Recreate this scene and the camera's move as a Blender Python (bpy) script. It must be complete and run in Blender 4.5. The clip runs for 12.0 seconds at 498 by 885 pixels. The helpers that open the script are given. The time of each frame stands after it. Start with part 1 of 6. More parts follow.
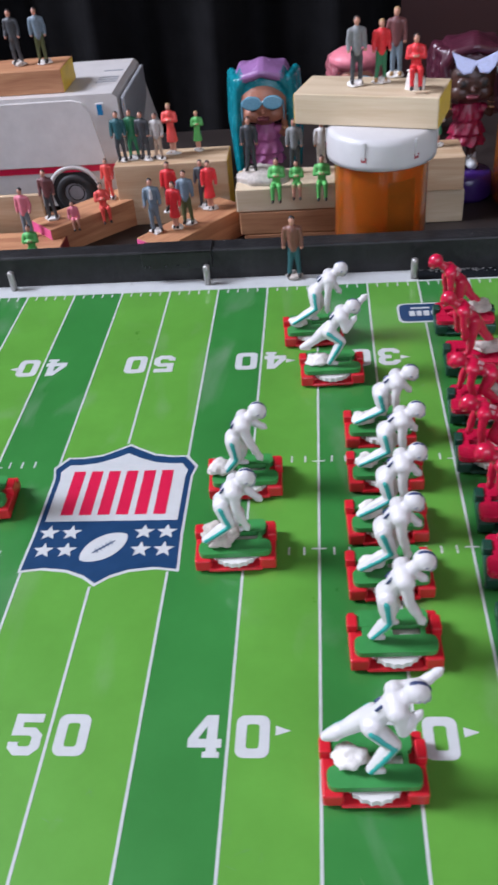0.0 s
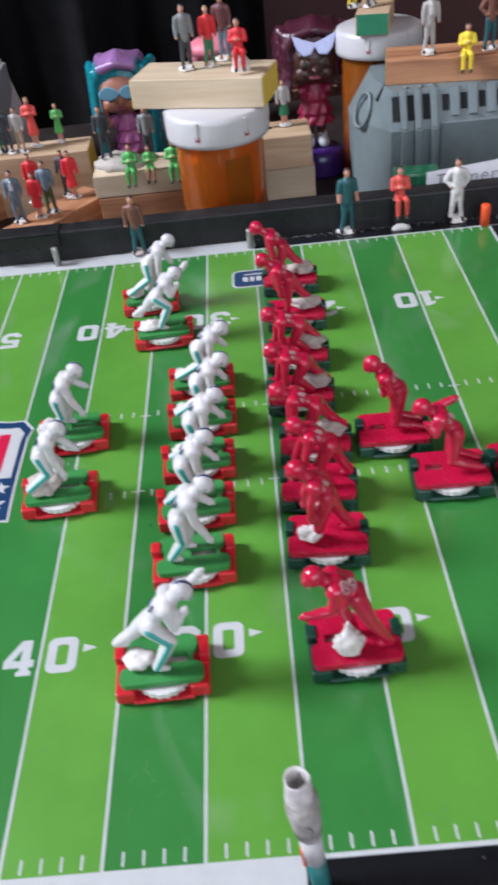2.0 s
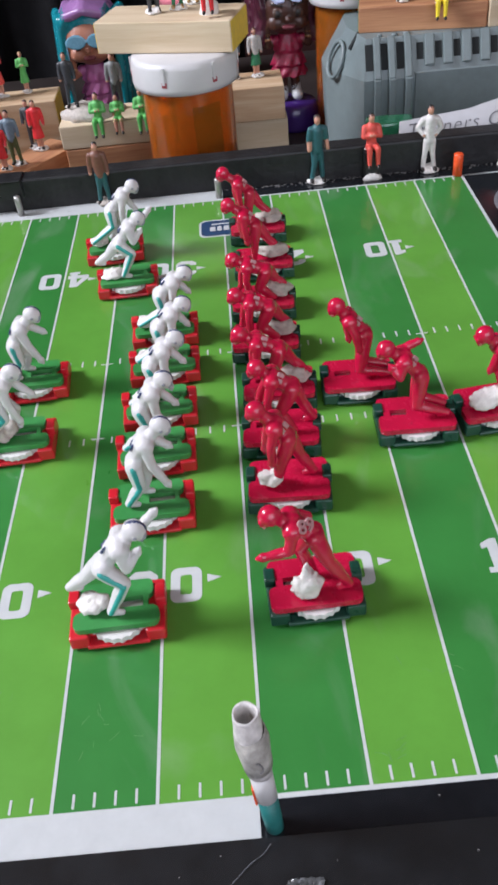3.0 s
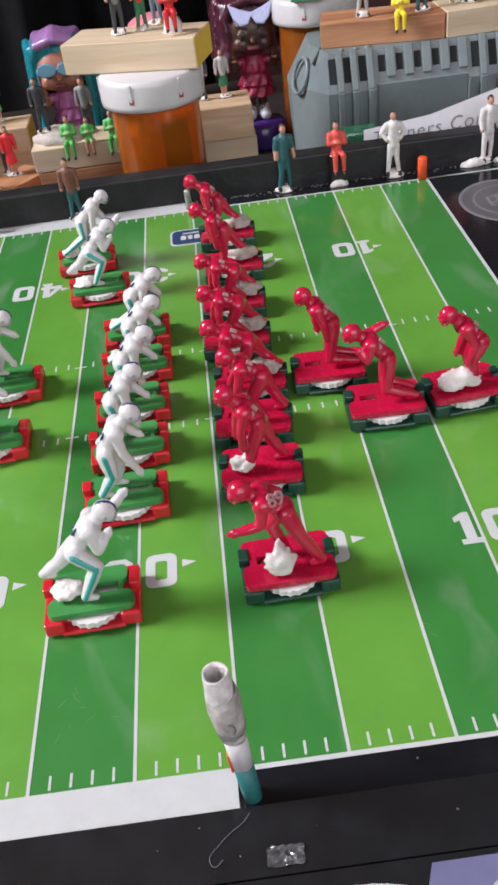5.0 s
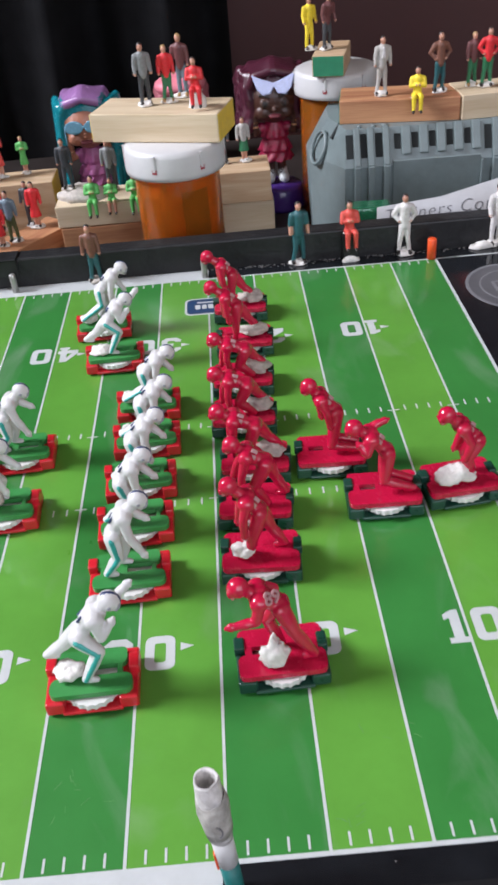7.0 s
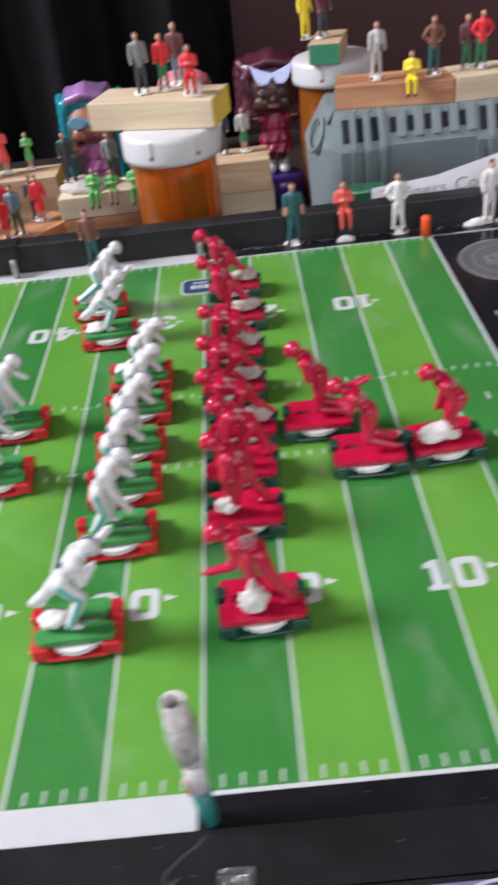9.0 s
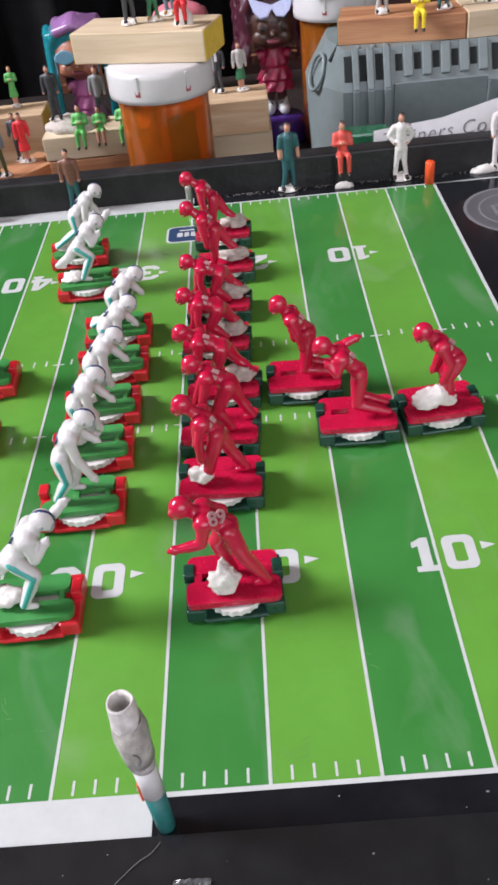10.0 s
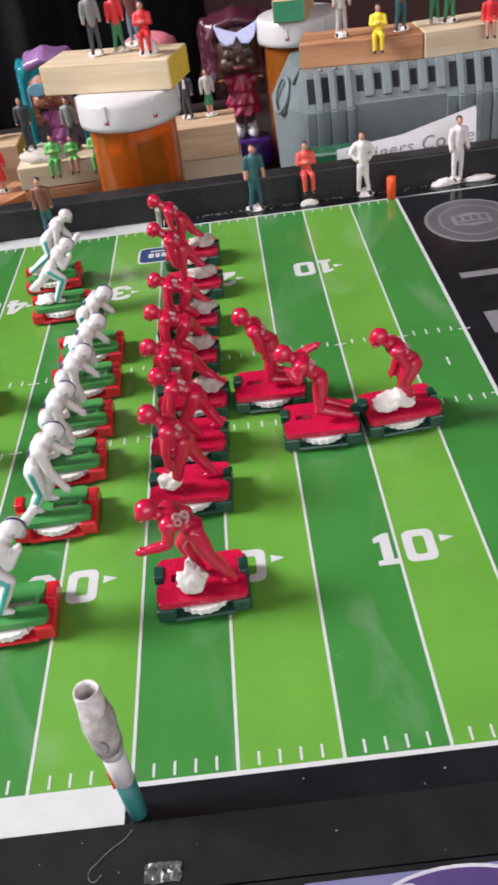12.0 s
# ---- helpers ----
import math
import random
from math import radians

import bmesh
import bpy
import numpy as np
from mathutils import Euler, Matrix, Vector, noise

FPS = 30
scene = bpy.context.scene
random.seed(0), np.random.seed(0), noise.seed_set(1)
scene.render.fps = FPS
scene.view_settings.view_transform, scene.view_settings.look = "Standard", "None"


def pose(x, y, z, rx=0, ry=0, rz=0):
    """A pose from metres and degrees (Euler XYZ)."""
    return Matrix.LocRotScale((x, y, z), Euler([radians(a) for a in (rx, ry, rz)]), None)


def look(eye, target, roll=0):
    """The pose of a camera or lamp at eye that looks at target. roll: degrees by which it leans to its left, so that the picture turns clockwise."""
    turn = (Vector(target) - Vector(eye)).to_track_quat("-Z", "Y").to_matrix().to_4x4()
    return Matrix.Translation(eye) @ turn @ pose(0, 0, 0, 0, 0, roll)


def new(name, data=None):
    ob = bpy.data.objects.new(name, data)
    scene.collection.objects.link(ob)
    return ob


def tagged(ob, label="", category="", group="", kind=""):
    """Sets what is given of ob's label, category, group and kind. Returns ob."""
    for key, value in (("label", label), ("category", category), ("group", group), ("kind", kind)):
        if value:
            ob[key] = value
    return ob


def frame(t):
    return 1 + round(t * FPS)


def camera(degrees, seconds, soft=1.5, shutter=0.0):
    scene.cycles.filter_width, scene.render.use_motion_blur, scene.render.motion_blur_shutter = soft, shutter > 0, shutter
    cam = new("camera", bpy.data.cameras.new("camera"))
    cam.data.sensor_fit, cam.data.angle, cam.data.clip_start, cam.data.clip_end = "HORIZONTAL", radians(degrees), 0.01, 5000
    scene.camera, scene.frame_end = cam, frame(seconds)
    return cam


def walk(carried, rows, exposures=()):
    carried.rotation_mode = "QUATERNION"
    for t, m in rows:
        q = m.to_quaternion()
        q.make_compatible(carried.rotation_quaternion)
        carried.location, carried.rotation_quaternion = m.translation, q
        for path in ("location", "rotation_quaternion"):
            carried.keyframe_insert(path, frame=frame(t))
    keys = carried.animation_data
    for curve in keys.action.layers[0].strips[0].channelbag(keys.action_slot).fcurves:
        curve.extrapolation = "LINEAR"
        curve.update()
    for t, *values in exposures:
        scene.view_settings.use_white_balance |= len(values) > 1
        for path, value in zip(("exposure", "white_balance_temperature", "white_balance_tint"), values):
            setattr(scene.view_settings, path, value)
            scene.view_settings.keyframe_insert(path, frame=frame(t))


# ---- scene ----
from mathutils.bvhtree import BVHTree

cam = camera(32.93, 12.0, soft=2.9, shutter=0.7)
PATH = [
    (0, (0.08842, -0.07137, 0.22687), (0.04138, 0.31958, -0.08125), -5.60),
    (0.5, (0.09951, -0.07819, 0.23393), (0.05188, 0.31469, -0.07164), -6.68),
    (1, (0.09789, -0.08699, 0.23530), (0.05674, 0.31169, -0.06363), -6.59),
    (1.5, (0.11641, -0.09023, 0.23525), (0.08591, 0.30565, -0.06863), -7.05),
    (2, (0.14108, -0.10535, 0.22541), (0.12601, 0.28483, -0.08690), -6.98),
    (2.5, (0.14536, -0.10857, 0.22479), (0.14321, 0.27775, -0.09263), -5.42),
    (2.7, (0.14778, -0.10599, 0.22020), (0.14138, 0.27269, -0.10625), -6.12),
    (4.3, (0.14352, -0.11339, 0.20221), (0.14208, 0.27443, -0.11336), -5.94),
    (4.5, (0.14308, -0.11402, 0.20244), (0.14530, 0.27542, -0.11114), -5.58),
    (5, (0.15248, -0.11919, 0.20005), (0.15426, 0.27248, -0.11075), -7.75),
    (5.5, (0.15157, -0.12415, 0.20315), (0.15816, 0.27148, -0.10252), -7.17),
    (6, (0.14755, -0.12425, 0.20803), (0.15801, 0.26940, -0.10008), -5.95),
    (6.5, (0.15309, -0.11970, 0.22576), (0.15774, 0.28218, -0.07168), -5.78),
    (7, (0.15573, -0.11639, 0.22512), (0.15607, 0.28550, -0.07234), -5.15),
    (7.2, (0.15103, -0.11278, 0.22626), (0.14938, 0.28477, -0.07698), -4.82),
    (8.8, (0.14895, -0.12159, 0.20685), (0.12890, 0.27342, -0.09903), -6.33),
    (9, (0.16847, -0.13301, 0.21132), (0.15620, 0.27326, -0.07988), -7.07),
    (9.2, (0.17569, -0.13053, 0.21371), (0.17898, 0.27342, -0.08092), -4.71),
    (9.5, (0.18090, -0.11865, 0.20954), (0.17554, 0.27988, -0.09237), -5.40),
    (10, (0.17738, -0.11032, 0.19911), (0.16013, 0.27869, -0.11455), -6.65),
    (10.5, (0.18156, -0.11424, 0.19835), (0.16213, 0.27626, -0.11331), -7.90),
    (11, (0.18250, -0.11939, 0.20108), (0.16577, 0.27591, -0.10463), -7.75),
    (11.5, (0.18276, -0.12124, 0.20181), (0.16632, 0.27502, -0.10267), -7.83),
    (12, (0.18668, -0.12296, 0.20054), (0.17485, 0.27403, -0.10320), -8.26),
]
walk(cam, [(t, look(eye, target, roll)) for t, eye, target, roll in PATH],
     [(0.0, -0.06, 5850, 20), (2.5, 0.01, 6000, 18), (4.5, 0.03, 6400, 20), (5.5, 0.10, 6450, 20), (7.0, 0.09, 6150, 17), (9.0, 0.14, 6250, 20), (12.0, 0.25, 6600, 20)])

# ---- light: daylight from a window beside the table ----
world = bpy.data.worlds.new("world")
scene.world = world
world.use_nodes = True
wn = world.node_tree.nodes
sky = wn.new("ShaderNodeTexSky")
sky.sky_type = 'NISHITA'
sky.sun_disc = False
sky.sun_elevation = radians(40)
sky.sun_rotation = radians(200)
world.node_tree.links.new(sky.outputs[0], wn["Background"].inputs[0])
wn["Background"].inputs[1].default_value = 0.12


def area_lamp(name, m, size_x, size_y, watts, colour):
    data = bpy.data.lights.new(name, 'AREA')
    data.shape, data.size, data.size_y, data.energy, data.color = 'RECTANGLE', size_x, size_y, watts, colour
    ob = new(name, data)
    ob.matrix_world = m
    return ob


# ---- materials ----
def material(name, colour, rough=0.5, metal=0.0, vary=0.12, scale=150.0, bump=0.0, bump_scale=900.0, coat=0.0, sheen=0.0, spec=0.5, smudge=0.0):
    m = bpy.data.materials.new(name)
    m.use_nodes = True
    nt = m.node_tree
    b = nt.nodes["Principled BSDF"]
    b.inputs["Roughness"].default_value = rough
    b.inputs["Metallic"].default_value = metal
    b.inputs["Coat Weight"].default_value = coat
    b.inputs["Coat Roughness"].default_value = 0.09
    b.inputs["Sheen Weight"].default_value = sheen
    b.inputs["Specular IOR Level"].default_value = spec
    tc = nt.nodes.new("ShaderNodeTexCoord")
    n1 = nt.nodes.new("ShaderNodeTexNoise")
    n1.inputs["Scale"].default_value = scale
    n1.inputs["Detail"].default_value = 6
    n1.inputs["Roughness"].default_value = 0.65
    nt.links.new(tc.outputs["Object"], n1.inputs["Vector"])
    ramp = nt.nodes.new("ShaderNodeValToRGB")
    lo = [c * (1 - vary) for c in colour]
    hi = [min(1, c * (1 + vary)) for c in colour]
    ramp.color_ramp.elements[0].position, ramp.color_ramp.elements[1].position = 0.3, 0.7
    ramp.color_ramp.elements[0].color, ramp.color_ramp.elements[1].color = (*lo, 1), (*hi, 1)
    nt.links.new(n1.outputs["Fac"], ramp.inputs["Fac"])
    nt.links.new(ramp.outputs["Color"], b.inputs["Base Color"])
    if smudge:
        # dried wipe marks: faint pale streaks
        ms = nt.nodes.new("ShaderNodeMapping")
        ms.inputs["Scale"].default_value = (26, 11, 1)
        ms.inputs["Rotation"].default_value = (0, 0, 0.5)
        ns = nt.nodes.new("ShaderNodeTexNoise")
        ns.inputs["Scale"].default_value, ns.inputs["Detail"].default_value, ns.inputs["Distortion"].default_value = 1.0, 7, 1.4
        rs = nt.nodes.new("ShaderNodeMapRange")
        rs.inputs["From Min"].default_value, rs.inputs["From Max"].default_value = 0.56, 0.80
        rs.inputs["To Min"].default_value, rs.inputs["To Max"].default_value = 0.0, smudge + 0.06
        mx = nt.nodes.new("ShaderNodeMix")
        mx.data_type = 'RGBA'
        mx.inputs["B"].default_value = (0.34, 0.36, 0.33, 1)
        nt.links.new(tc.outputs["Object"], ms.inputs["Vector"])
        nt.links.new(ms.outputs[0], ns.inputs["Vector"])
        nt.links.new(ns.outputs["Fac"], rs.inputs["Value"])
        nt.links.new(rs.outputs["Result"], mx.inputs["Factor"])
        nt.links.new(ramp.outputs["Color"], mx.inputs["A"])
        nt.links.new(mx.outputs["Result"], b.inputs["Base Color"])
    rr = nt.nodes.new("ShaderNodeMapRange")
    rr.inputs["To Min"].default_value, rr.inputs["To Max"].default_value = max(0.02, rough - 0.08), min(1, rough + 0.1)
    nt.links.new(n1.outputs["Fac"], rr.inputs["Value"])
    nt.links.new(rr.outputs["Result"], b.inputs["Roughness"])
    if bump:
        n2 = nt.nodes.new("ShaderNodeTexNoise")
        n2.inputs["Scale"].default_value = bump_scale
        n2.inputs["Detail"].default_value = 5
        nt.links.new(tc.outputs["Object"], n2.inputs["Vector"])
        bp = nt.nodes.new("ShaderNodeBump")
        bp.inputs["Strength"].default_value = bump
        bp.inputs["Distance"].default_value = 0.0006
        nt.links.new(n2.outputs["Fac"], bp.inputs["Height"])
        nt.links.new(bp.outputs["Normal"], b.inputs["Normal"])
    return m


def wood_material(name, pale, dark, scale=1.0):
    m = bpy.data.materials.new(name)
    m.use_nodes = True
    nt = m.node_tree
    b = nt.nodes["Principled BSDF"]
    tc = nt.nodes.new("ShaderNodeTexCoord")
    info = nt.nodes.new("ShaderNodeObjectInfo")
    add = nt.nodes.new("ShaderNodeVectorMath")
    mul = nt.nodes.new("ShaderNodeMath")
    mul.operation = 'MULTIPLY'
    mul.inputs[1].default_value = 3.7
    nt.links.new(info.outputs["Random"], mul.inputs[0])
    nt.links.new(tc.outputs["Object"], add.inputs[0])
    nt.links.new(mul.outputs[0], add.inputs[1])
    mp = nt.nodes.new("ShaderNodeMapping")
    mp.inputs["Scale"].default_value = (14 * scale, 130 * scale, 130 * scale)
    nt.links.new(add.outputs[0], mp.inputs["Vector"])
    n1 = nt.nodes.new("ShaderNodeTexNoise")
    n1.inputs["Scale"].default_value = 1.0
    n1.inputs["Detail"].default_value = 4
    n1.inputs["Distortion"].default_value = 0.6
    nt.links.new(mp.outputs[0], n1.inputs["Vector"])
    mp2 = nt.nodes.new("ShaderNodeMapping")
    mp2.inputs["Scale"].default_value = (60, 1500, 1500)
    nt.links.new(add.outputs[0], mp2.inputs["Vector"])
    n2 = nt.nodes.new("ShaderNodeTexNoise")
    n2.inputs["Scale"].default_value = 1.0
    n2.inputs["Detail"].default_value = 3
    nt.links.new(mp2.outputs[0], n2.inputs["Vector"])
    mix = nt.nodes.new("ShaderNodeMath")
    mix.operation = 'MULTIPLY_ADD'
    mix.inputs[1].default_value = 0.3
    nt.links.new(n2.outputs["Fac"], mix.inputs[0])
    nt.links.new(n1.outputs["Fac"], mix.inputs[2])
    ramp = nt.nodes.new("ShaderNodeValToRGB")
    ramp.color_ramp.elements[0].position, ramp.color_ramp.elements[1].position = 0.45, 0.85
    ramp.color_ramp.elements[0].color, ramp.color_ramp.elements[1].color = (*pale, 1), (*dark, 1)
    nt.links.new(mix.outputs[0], ramp.inputs["Fac"])
    nt.links.new(ramp.outputs["Color"], b.inputs["Base Color"])
    b.inputs["Roughness"].default_value = 0.62
    bp = nt.nodes.new("ShaderNodeBump")
    bp.inputs["Strength"].default_value = 0.25
    bp.inputs["Distance"].default_value = 0.0004
    nt.links.new(mix.outputs[0], bp.inputs["Height"])
    nt.links.new(bp.outputs["Normal"], b.inputs["Normal"])
    return m


PRINT = dict(rough=0.30, vary=0.10, scale=28, coat=0.55, smudge=0.22)
GREEN_DARK = material("field green dark", (0.033, 0.196, 0.037), **PRINT)
GREEN_LIGHT = material("field green light", (0.100, 0.304, 0.038), **PRINT)
PRINT_WHITE = material("print white", (0.495, 0.52, 0.515), rough=0.3, vary=0.05)
PRINT_BLACK = material("print black", (0.0085, 0.0100, 0.0120), rough=0.14, vary=0.3, scale=90)
PRINT_NAVY = material("print navy", (0.012, 0.045, 0.115), rough=0.3, vary=0.1)
PRINT_RED = material("print red", (0.55, 0.012, 0.055), rough=0.3, vary=0.06)
PRINT_GREY = material("print grey", (0.17, 0.17, 0.18), rough=0.35, vary=0.15, scale=300)
PRINT_MIDGREY = material("print mid grey", (0.085, 0.085, 0.092), rough=0.35, vary=0.15, scale=300)
PALE_PRINT = material("print pale grey", (0.42, 0.43, 0.47), rough=0.3, vary=0.2, scale=80)
PRINT_LILAC = material("print lilac", (0.13, 0.135, 0.24), rough=0.3, vary=0.15, scale=60)
PRINT_PURPLE = material("print purple", (0.065, 0.040, 0.130), rough=0.3, vary=0.15, scale=60)
RAIL_BLACK = material("rail black", (0.011, 0.011, 0.012), rough=0.5, vary=0.55, scale=110, bump=0.7, bump_scale=330, spec=0.4, smudge=0.02)
SCUFF = material("pale scuff", (0.11, 0.27, 0.09), rough=0.6)
DUST = material("dust specks", (0.16, 0.155, 0.15), rough=0.9)
TAPE = material("clear tape", (0.060, 0.063, 0.064), rough=0.12, vary=0.6, scale=500, bump=0.5, bump_scale=600)
RED_BASE = material("red base plastic", (0.55, 0.014, 0.024), rough=0.3, vary=0.08)
GREEN_BASE = material("dark green base plastic", (0.010, 0.052, 0.034), rough=0.28, vary=0.12)
GREEN_PLATE = material("green stand paint", (0.038, 0.235, 0.055), rough=0.38, vary=0.1)
RED_PLATE = material("red stand paint", (0.46, 0.007, 0.042), rough=0.26, vary=0.08)
DIAL_WHITE = material("white dial plastic", (0.64, 0.63, 0.61), rough=0.45, vary=0.05)
GUARD_PINK = material("worn guard paint", (0.50, 0.16, 0.17), rough=0.4)
MASK_GREY = material("grey guard paint", (0.26, 0.27, 0.30), rough=0.45)
WHITE_FIG = material("white figure plastic", (0.575, 0.57, 0.56), rough=0.42, vary=0.05, bump=0.15, bump_scale=700)
NUM_GREY = material("pale number paint", (0.40, 0.20, 0.21), rough=0.5)
AQUA = material("aqua stripe paint", (0.03, 0.33, 0.29), rough=0.4)
NAVY_PAINT = material("dark blue paint", (0.03, 0.045, 0.12), rough=0.4)
RED_FIG = material("red figure paint", (0.47, 0.006, 0.042), rough=0.22, vary=0.08, coat=0.35, bump=0.1, bump_scale=600)
CLAY = material("white putty", (0.66, 0.64, 0.60), rough=0.75, vary=0.15, scale=400, bump=0.8, bump_scale=700)
GREY_CLAY = material("grey putty", (0.46, 0.42, 0.37), rough=0.8, vary=0.25, scale=400, bump=0.8, bump_scale=700)
LID_WHITE = material("white cap plastic", (0.54, 0.54, 0.535), rough=0.35, vary=0.03)
CRATE_GREY = material("grey green moulded plastic", (0.155, 0.195, 0.195), rough=0.42, vary=0.1, scale=120, bump=0.12)
PAPER = material("white paper", (0.58, 0.58, 0.59), rough=0.8, vary=0.04)
INK = material("pencil grey", (0.16, 0.16, 0.17), rough=0.7)
ORANGE = material("orange plastic", (0.75, 0.085, 0.018), rough=0.35, vary=0.06)
METAL = material("dull metal", (0.42, 0.41, 0.39), rough=0.4, metal=0.7, vary=0.2)
CURTAIN = material("black cloth", (0.0065, 0.0065, 0.0072), rough=0.95, vary=0.35, scale=40, bump=0.3, bump_scale=1800, spec=0.12)
MAROON = material("maroon paint", (0.060, 0.020, 0.019), rough=0.7, vary=0.1, scale=12, bump=0.15, bump_scale=200)
ROOM_WALL = material("tan wall paint", (0.36, 0.29, 0.22), rough=0.8, vary=0.06, scale=8)
FLOOR_WOOD = wood_material("floor wood", (0.16, 0.09, 0.05), (0.07, 0.035, 0.02), 0.15)
TABLE_DARK = material("dark table", (0.022, 0.016, 0.014), rough=0.5, vary=0.3, scale=30)
PINE = wood_material("pine", (0.64, 0.53, 0.37), (0.52, 0.40, 0.25))
CEDAR = wood_material("reddish wood", (0.52, 0.27, 0.13), (0.30, 0.12, 0.055))
TAN_WOOD = wood_material("tan wood", (0.56, 0.42, 0.27), (0.41, 0.26, 0.14))
YELLOW_END = material("yellow end paint", (0.72, 0.50, 0.03), rough=0.5)
PINK_END = material("pink end paint", (0.72, 0.10, 0.26), rough=0.5)
MAROON_END = material("dark red end paint", (0.22, 0.022, 0.035), rough=0.5)
GREEN_END = material("green end paint", (0.022, 0.20, 0.10), rough=0.5)
TRUCK_WHITE = material("white toy paint", (0.56, 0.54, 0.52), rough=0.35, vary=0.07, scale=90)
TRUCK_GREY = material("grey toy plastic", (0.30, 0.31, 0.33), rough=0.4, vary=0.1)
RUBBER = material("black rubber", (0.015, 0.015, 0.016), rough=0.6)
BLUE_GLASS = material("blue pane", (0.02, 0.17, 0.36), rough=0.15)

amber = bpy.data.materials.new("amber plastic")
amber.use_nodes = True
ab = amber.node_tree.nodes["Principled BSDF"]
ab.inputs["Base Color"].default_value = (0.88, 0.30, 0.035, 1)
ab.inputs["Transmission Weight"].default_value = 0.82
ab.inputs["Roughness"].default_value = 0.10
ab.inputs["IOR"].default_value = 1.4
clear_green = bpy.data.materials.new("clear green plastic")
clear_green.use_nodes = True
cg = clear_green.node_tree.nodes["Principled BSDF"]
cg.inputs["Base Color"].default_value = (0.12, 0.62, 0.32, 1)
cg.inputs["Transmission Weight"].default_value = 0.8
cg.inputs["Roughness"].default_value = 0.12

PALETTE = {}


def paint(key, colour, rough=0.5):
    if key not in PALETTE:
        PALETTE[key] = material("paint " + key, colour, rough=rough, vary=0.14, scale=500)
    return PALETTE[key]


SKIN = paint("skin", (0.50, 0.25, 0.17))
DARK_SKIN = paint("brown skin", (0.10, 0.040, 0.024))
HAIR = paint("black hair", (0.016, 0.012, 0.010))
COLOURS = {
    "grey": (0.20, 0.21, 0.21), "charcoal": (0.045, 0.050, 0.055), "teal": (0.020, 0.095, 0.105), "red": (0.62, 0.025, 0.030),
    "salmon": (0.60, 0.075, 0.055), "green": (0.10, 0.42, 0.10), "forest": (0.025, 0.16, 0.07), "white": (0.62, 0.60, 0.58),
    "brown": (0.17, 0.070, 0.045), "bluegrey": (0.14, 0.19, 0.23), "olive": (0.07, 0.085, 0.03), "tan": (0.38, 0.28, 0.20),
    "yellow": (0.80, 0.62, 0.03), "blue": (0.05, 0.15, 0.26), "maroon": (0.13, 0.045, 0.045), "pale": (0.42, 0.40, 0.37),
    "coral": (0.66, 0.07, 0.055), "pink": (0.60, 0.17, 0.22),
}


def cloth(key):
    return paint(key, COLOURS[key])


# ---- mesh helpers ----
def shape():
    return bmesh.new()


def mark(bm):
    """Remember what a mesh holds, so that what is added next can be told apart."""
    for f in bm.faces:
        f.tag = True
    return 0


def place_faces(bm, start, index, smooth):
    for f in bm.faces:
        if not f.tag:
            f.material_index = index
            f.smooth = smooth


def box(bm, lo, hi, index=0, bevel=0.0, m=None, segments=2):
    start = mark(bm)
    c = [(a + b) / 2 for a, b in zip(lo, hi)]
    s = [b - a for a, b in zip(lo, hi)]
    made = bmesh.ops.create_cube(bm, size=1.0, matrix=(m or Matrix()) @ Matrix.Translation(c) @ Matrix.Diagonal((*s, 1)))
    if bevel:
        edges = list({e for v in made["verts"] for e in v.link_edges})
        bmesh.ops.bevel(bm, geom=edges, offset=bevel, segments=segments, affect='EDGES', profile=0.5, clamp_overlap=True)
    place_faces(bm, start, index, False)


def rings(bm, loops, index=0, smooth=True, cap=True, closed=True):
    """Skin a list of equally long loops of points."""
    start = mark(bm)
    rows = [[bm.verts.new(p) for p in loop] for loop in loops]
    n = len(rows[0])
    for a, b in zip(rows, rows[1:]):
        for i in range(n if closed else n - 1):
            j = (i + 1) % n
            bm.faces.new((a[i], a[j], b[j], b[i]))
    if cap and closed:
        bm.faces.new(list(reversed(rows[0])))
        bm.faces.new(rows[-1])
    place_faces(bm, start, index, smooth)


def limb(bm, a, b, ra, rb, index=0, n=10):
    """A tapered limb with round ends."""
    a, b = Vector(a), Vector(b)
    d = b - a
    length = max(d.length, 1e-6)
    q = d.to_track_quat('Z', 'Y').to_matrix()
    prof = []
    for k in range(4):
        w = math.pi / 2 * (k / 3.0)
        prof.append((-ra * math.cos(w), max(ra * math.sin(w), ra * 0.08)))
    for k in range(4):
        w = math.pi / 2 * (k / 3.0)
        prof.append((length + rb * math.sin(w), max(rb * math.cos(w), rb * 0.08)))
    loops = [[a + q @ Vector((r * math.cos(2 * math.pi * i / n), r * math.sin(2 * math.pi * i / n), z)) for i in range(n)] for z, r in prof]
    rings(bm, loops, index)


def ball(bm, c, r, index=0, n=12, m=None, wobble=None):
    """An ellipsoid with radii r."""
    r = (r, r, r) if not hasattr(r, "__len__") else r
    c, m = Vector(c), m or Matrix()
    rows = max(6, n * 2 // 3)
    loops = []
    for k in range(rows + 1):
        w = math.pi * min(max(k / rows, 0.02), 0.98)
        loop = []
        for i in range(n):
            a = 2 * math.pi * i / n
            d = m @ Vector((r[0] * math.sin(w) * math.cos(a), r[1] * math.sin(w) * math.sin(a), -r[2] * math.cos(w)))
            p = c + d
            loop.append(wobble(p) if wobble else p)
        loops.append(loop)
    rings(bm, loops, index)


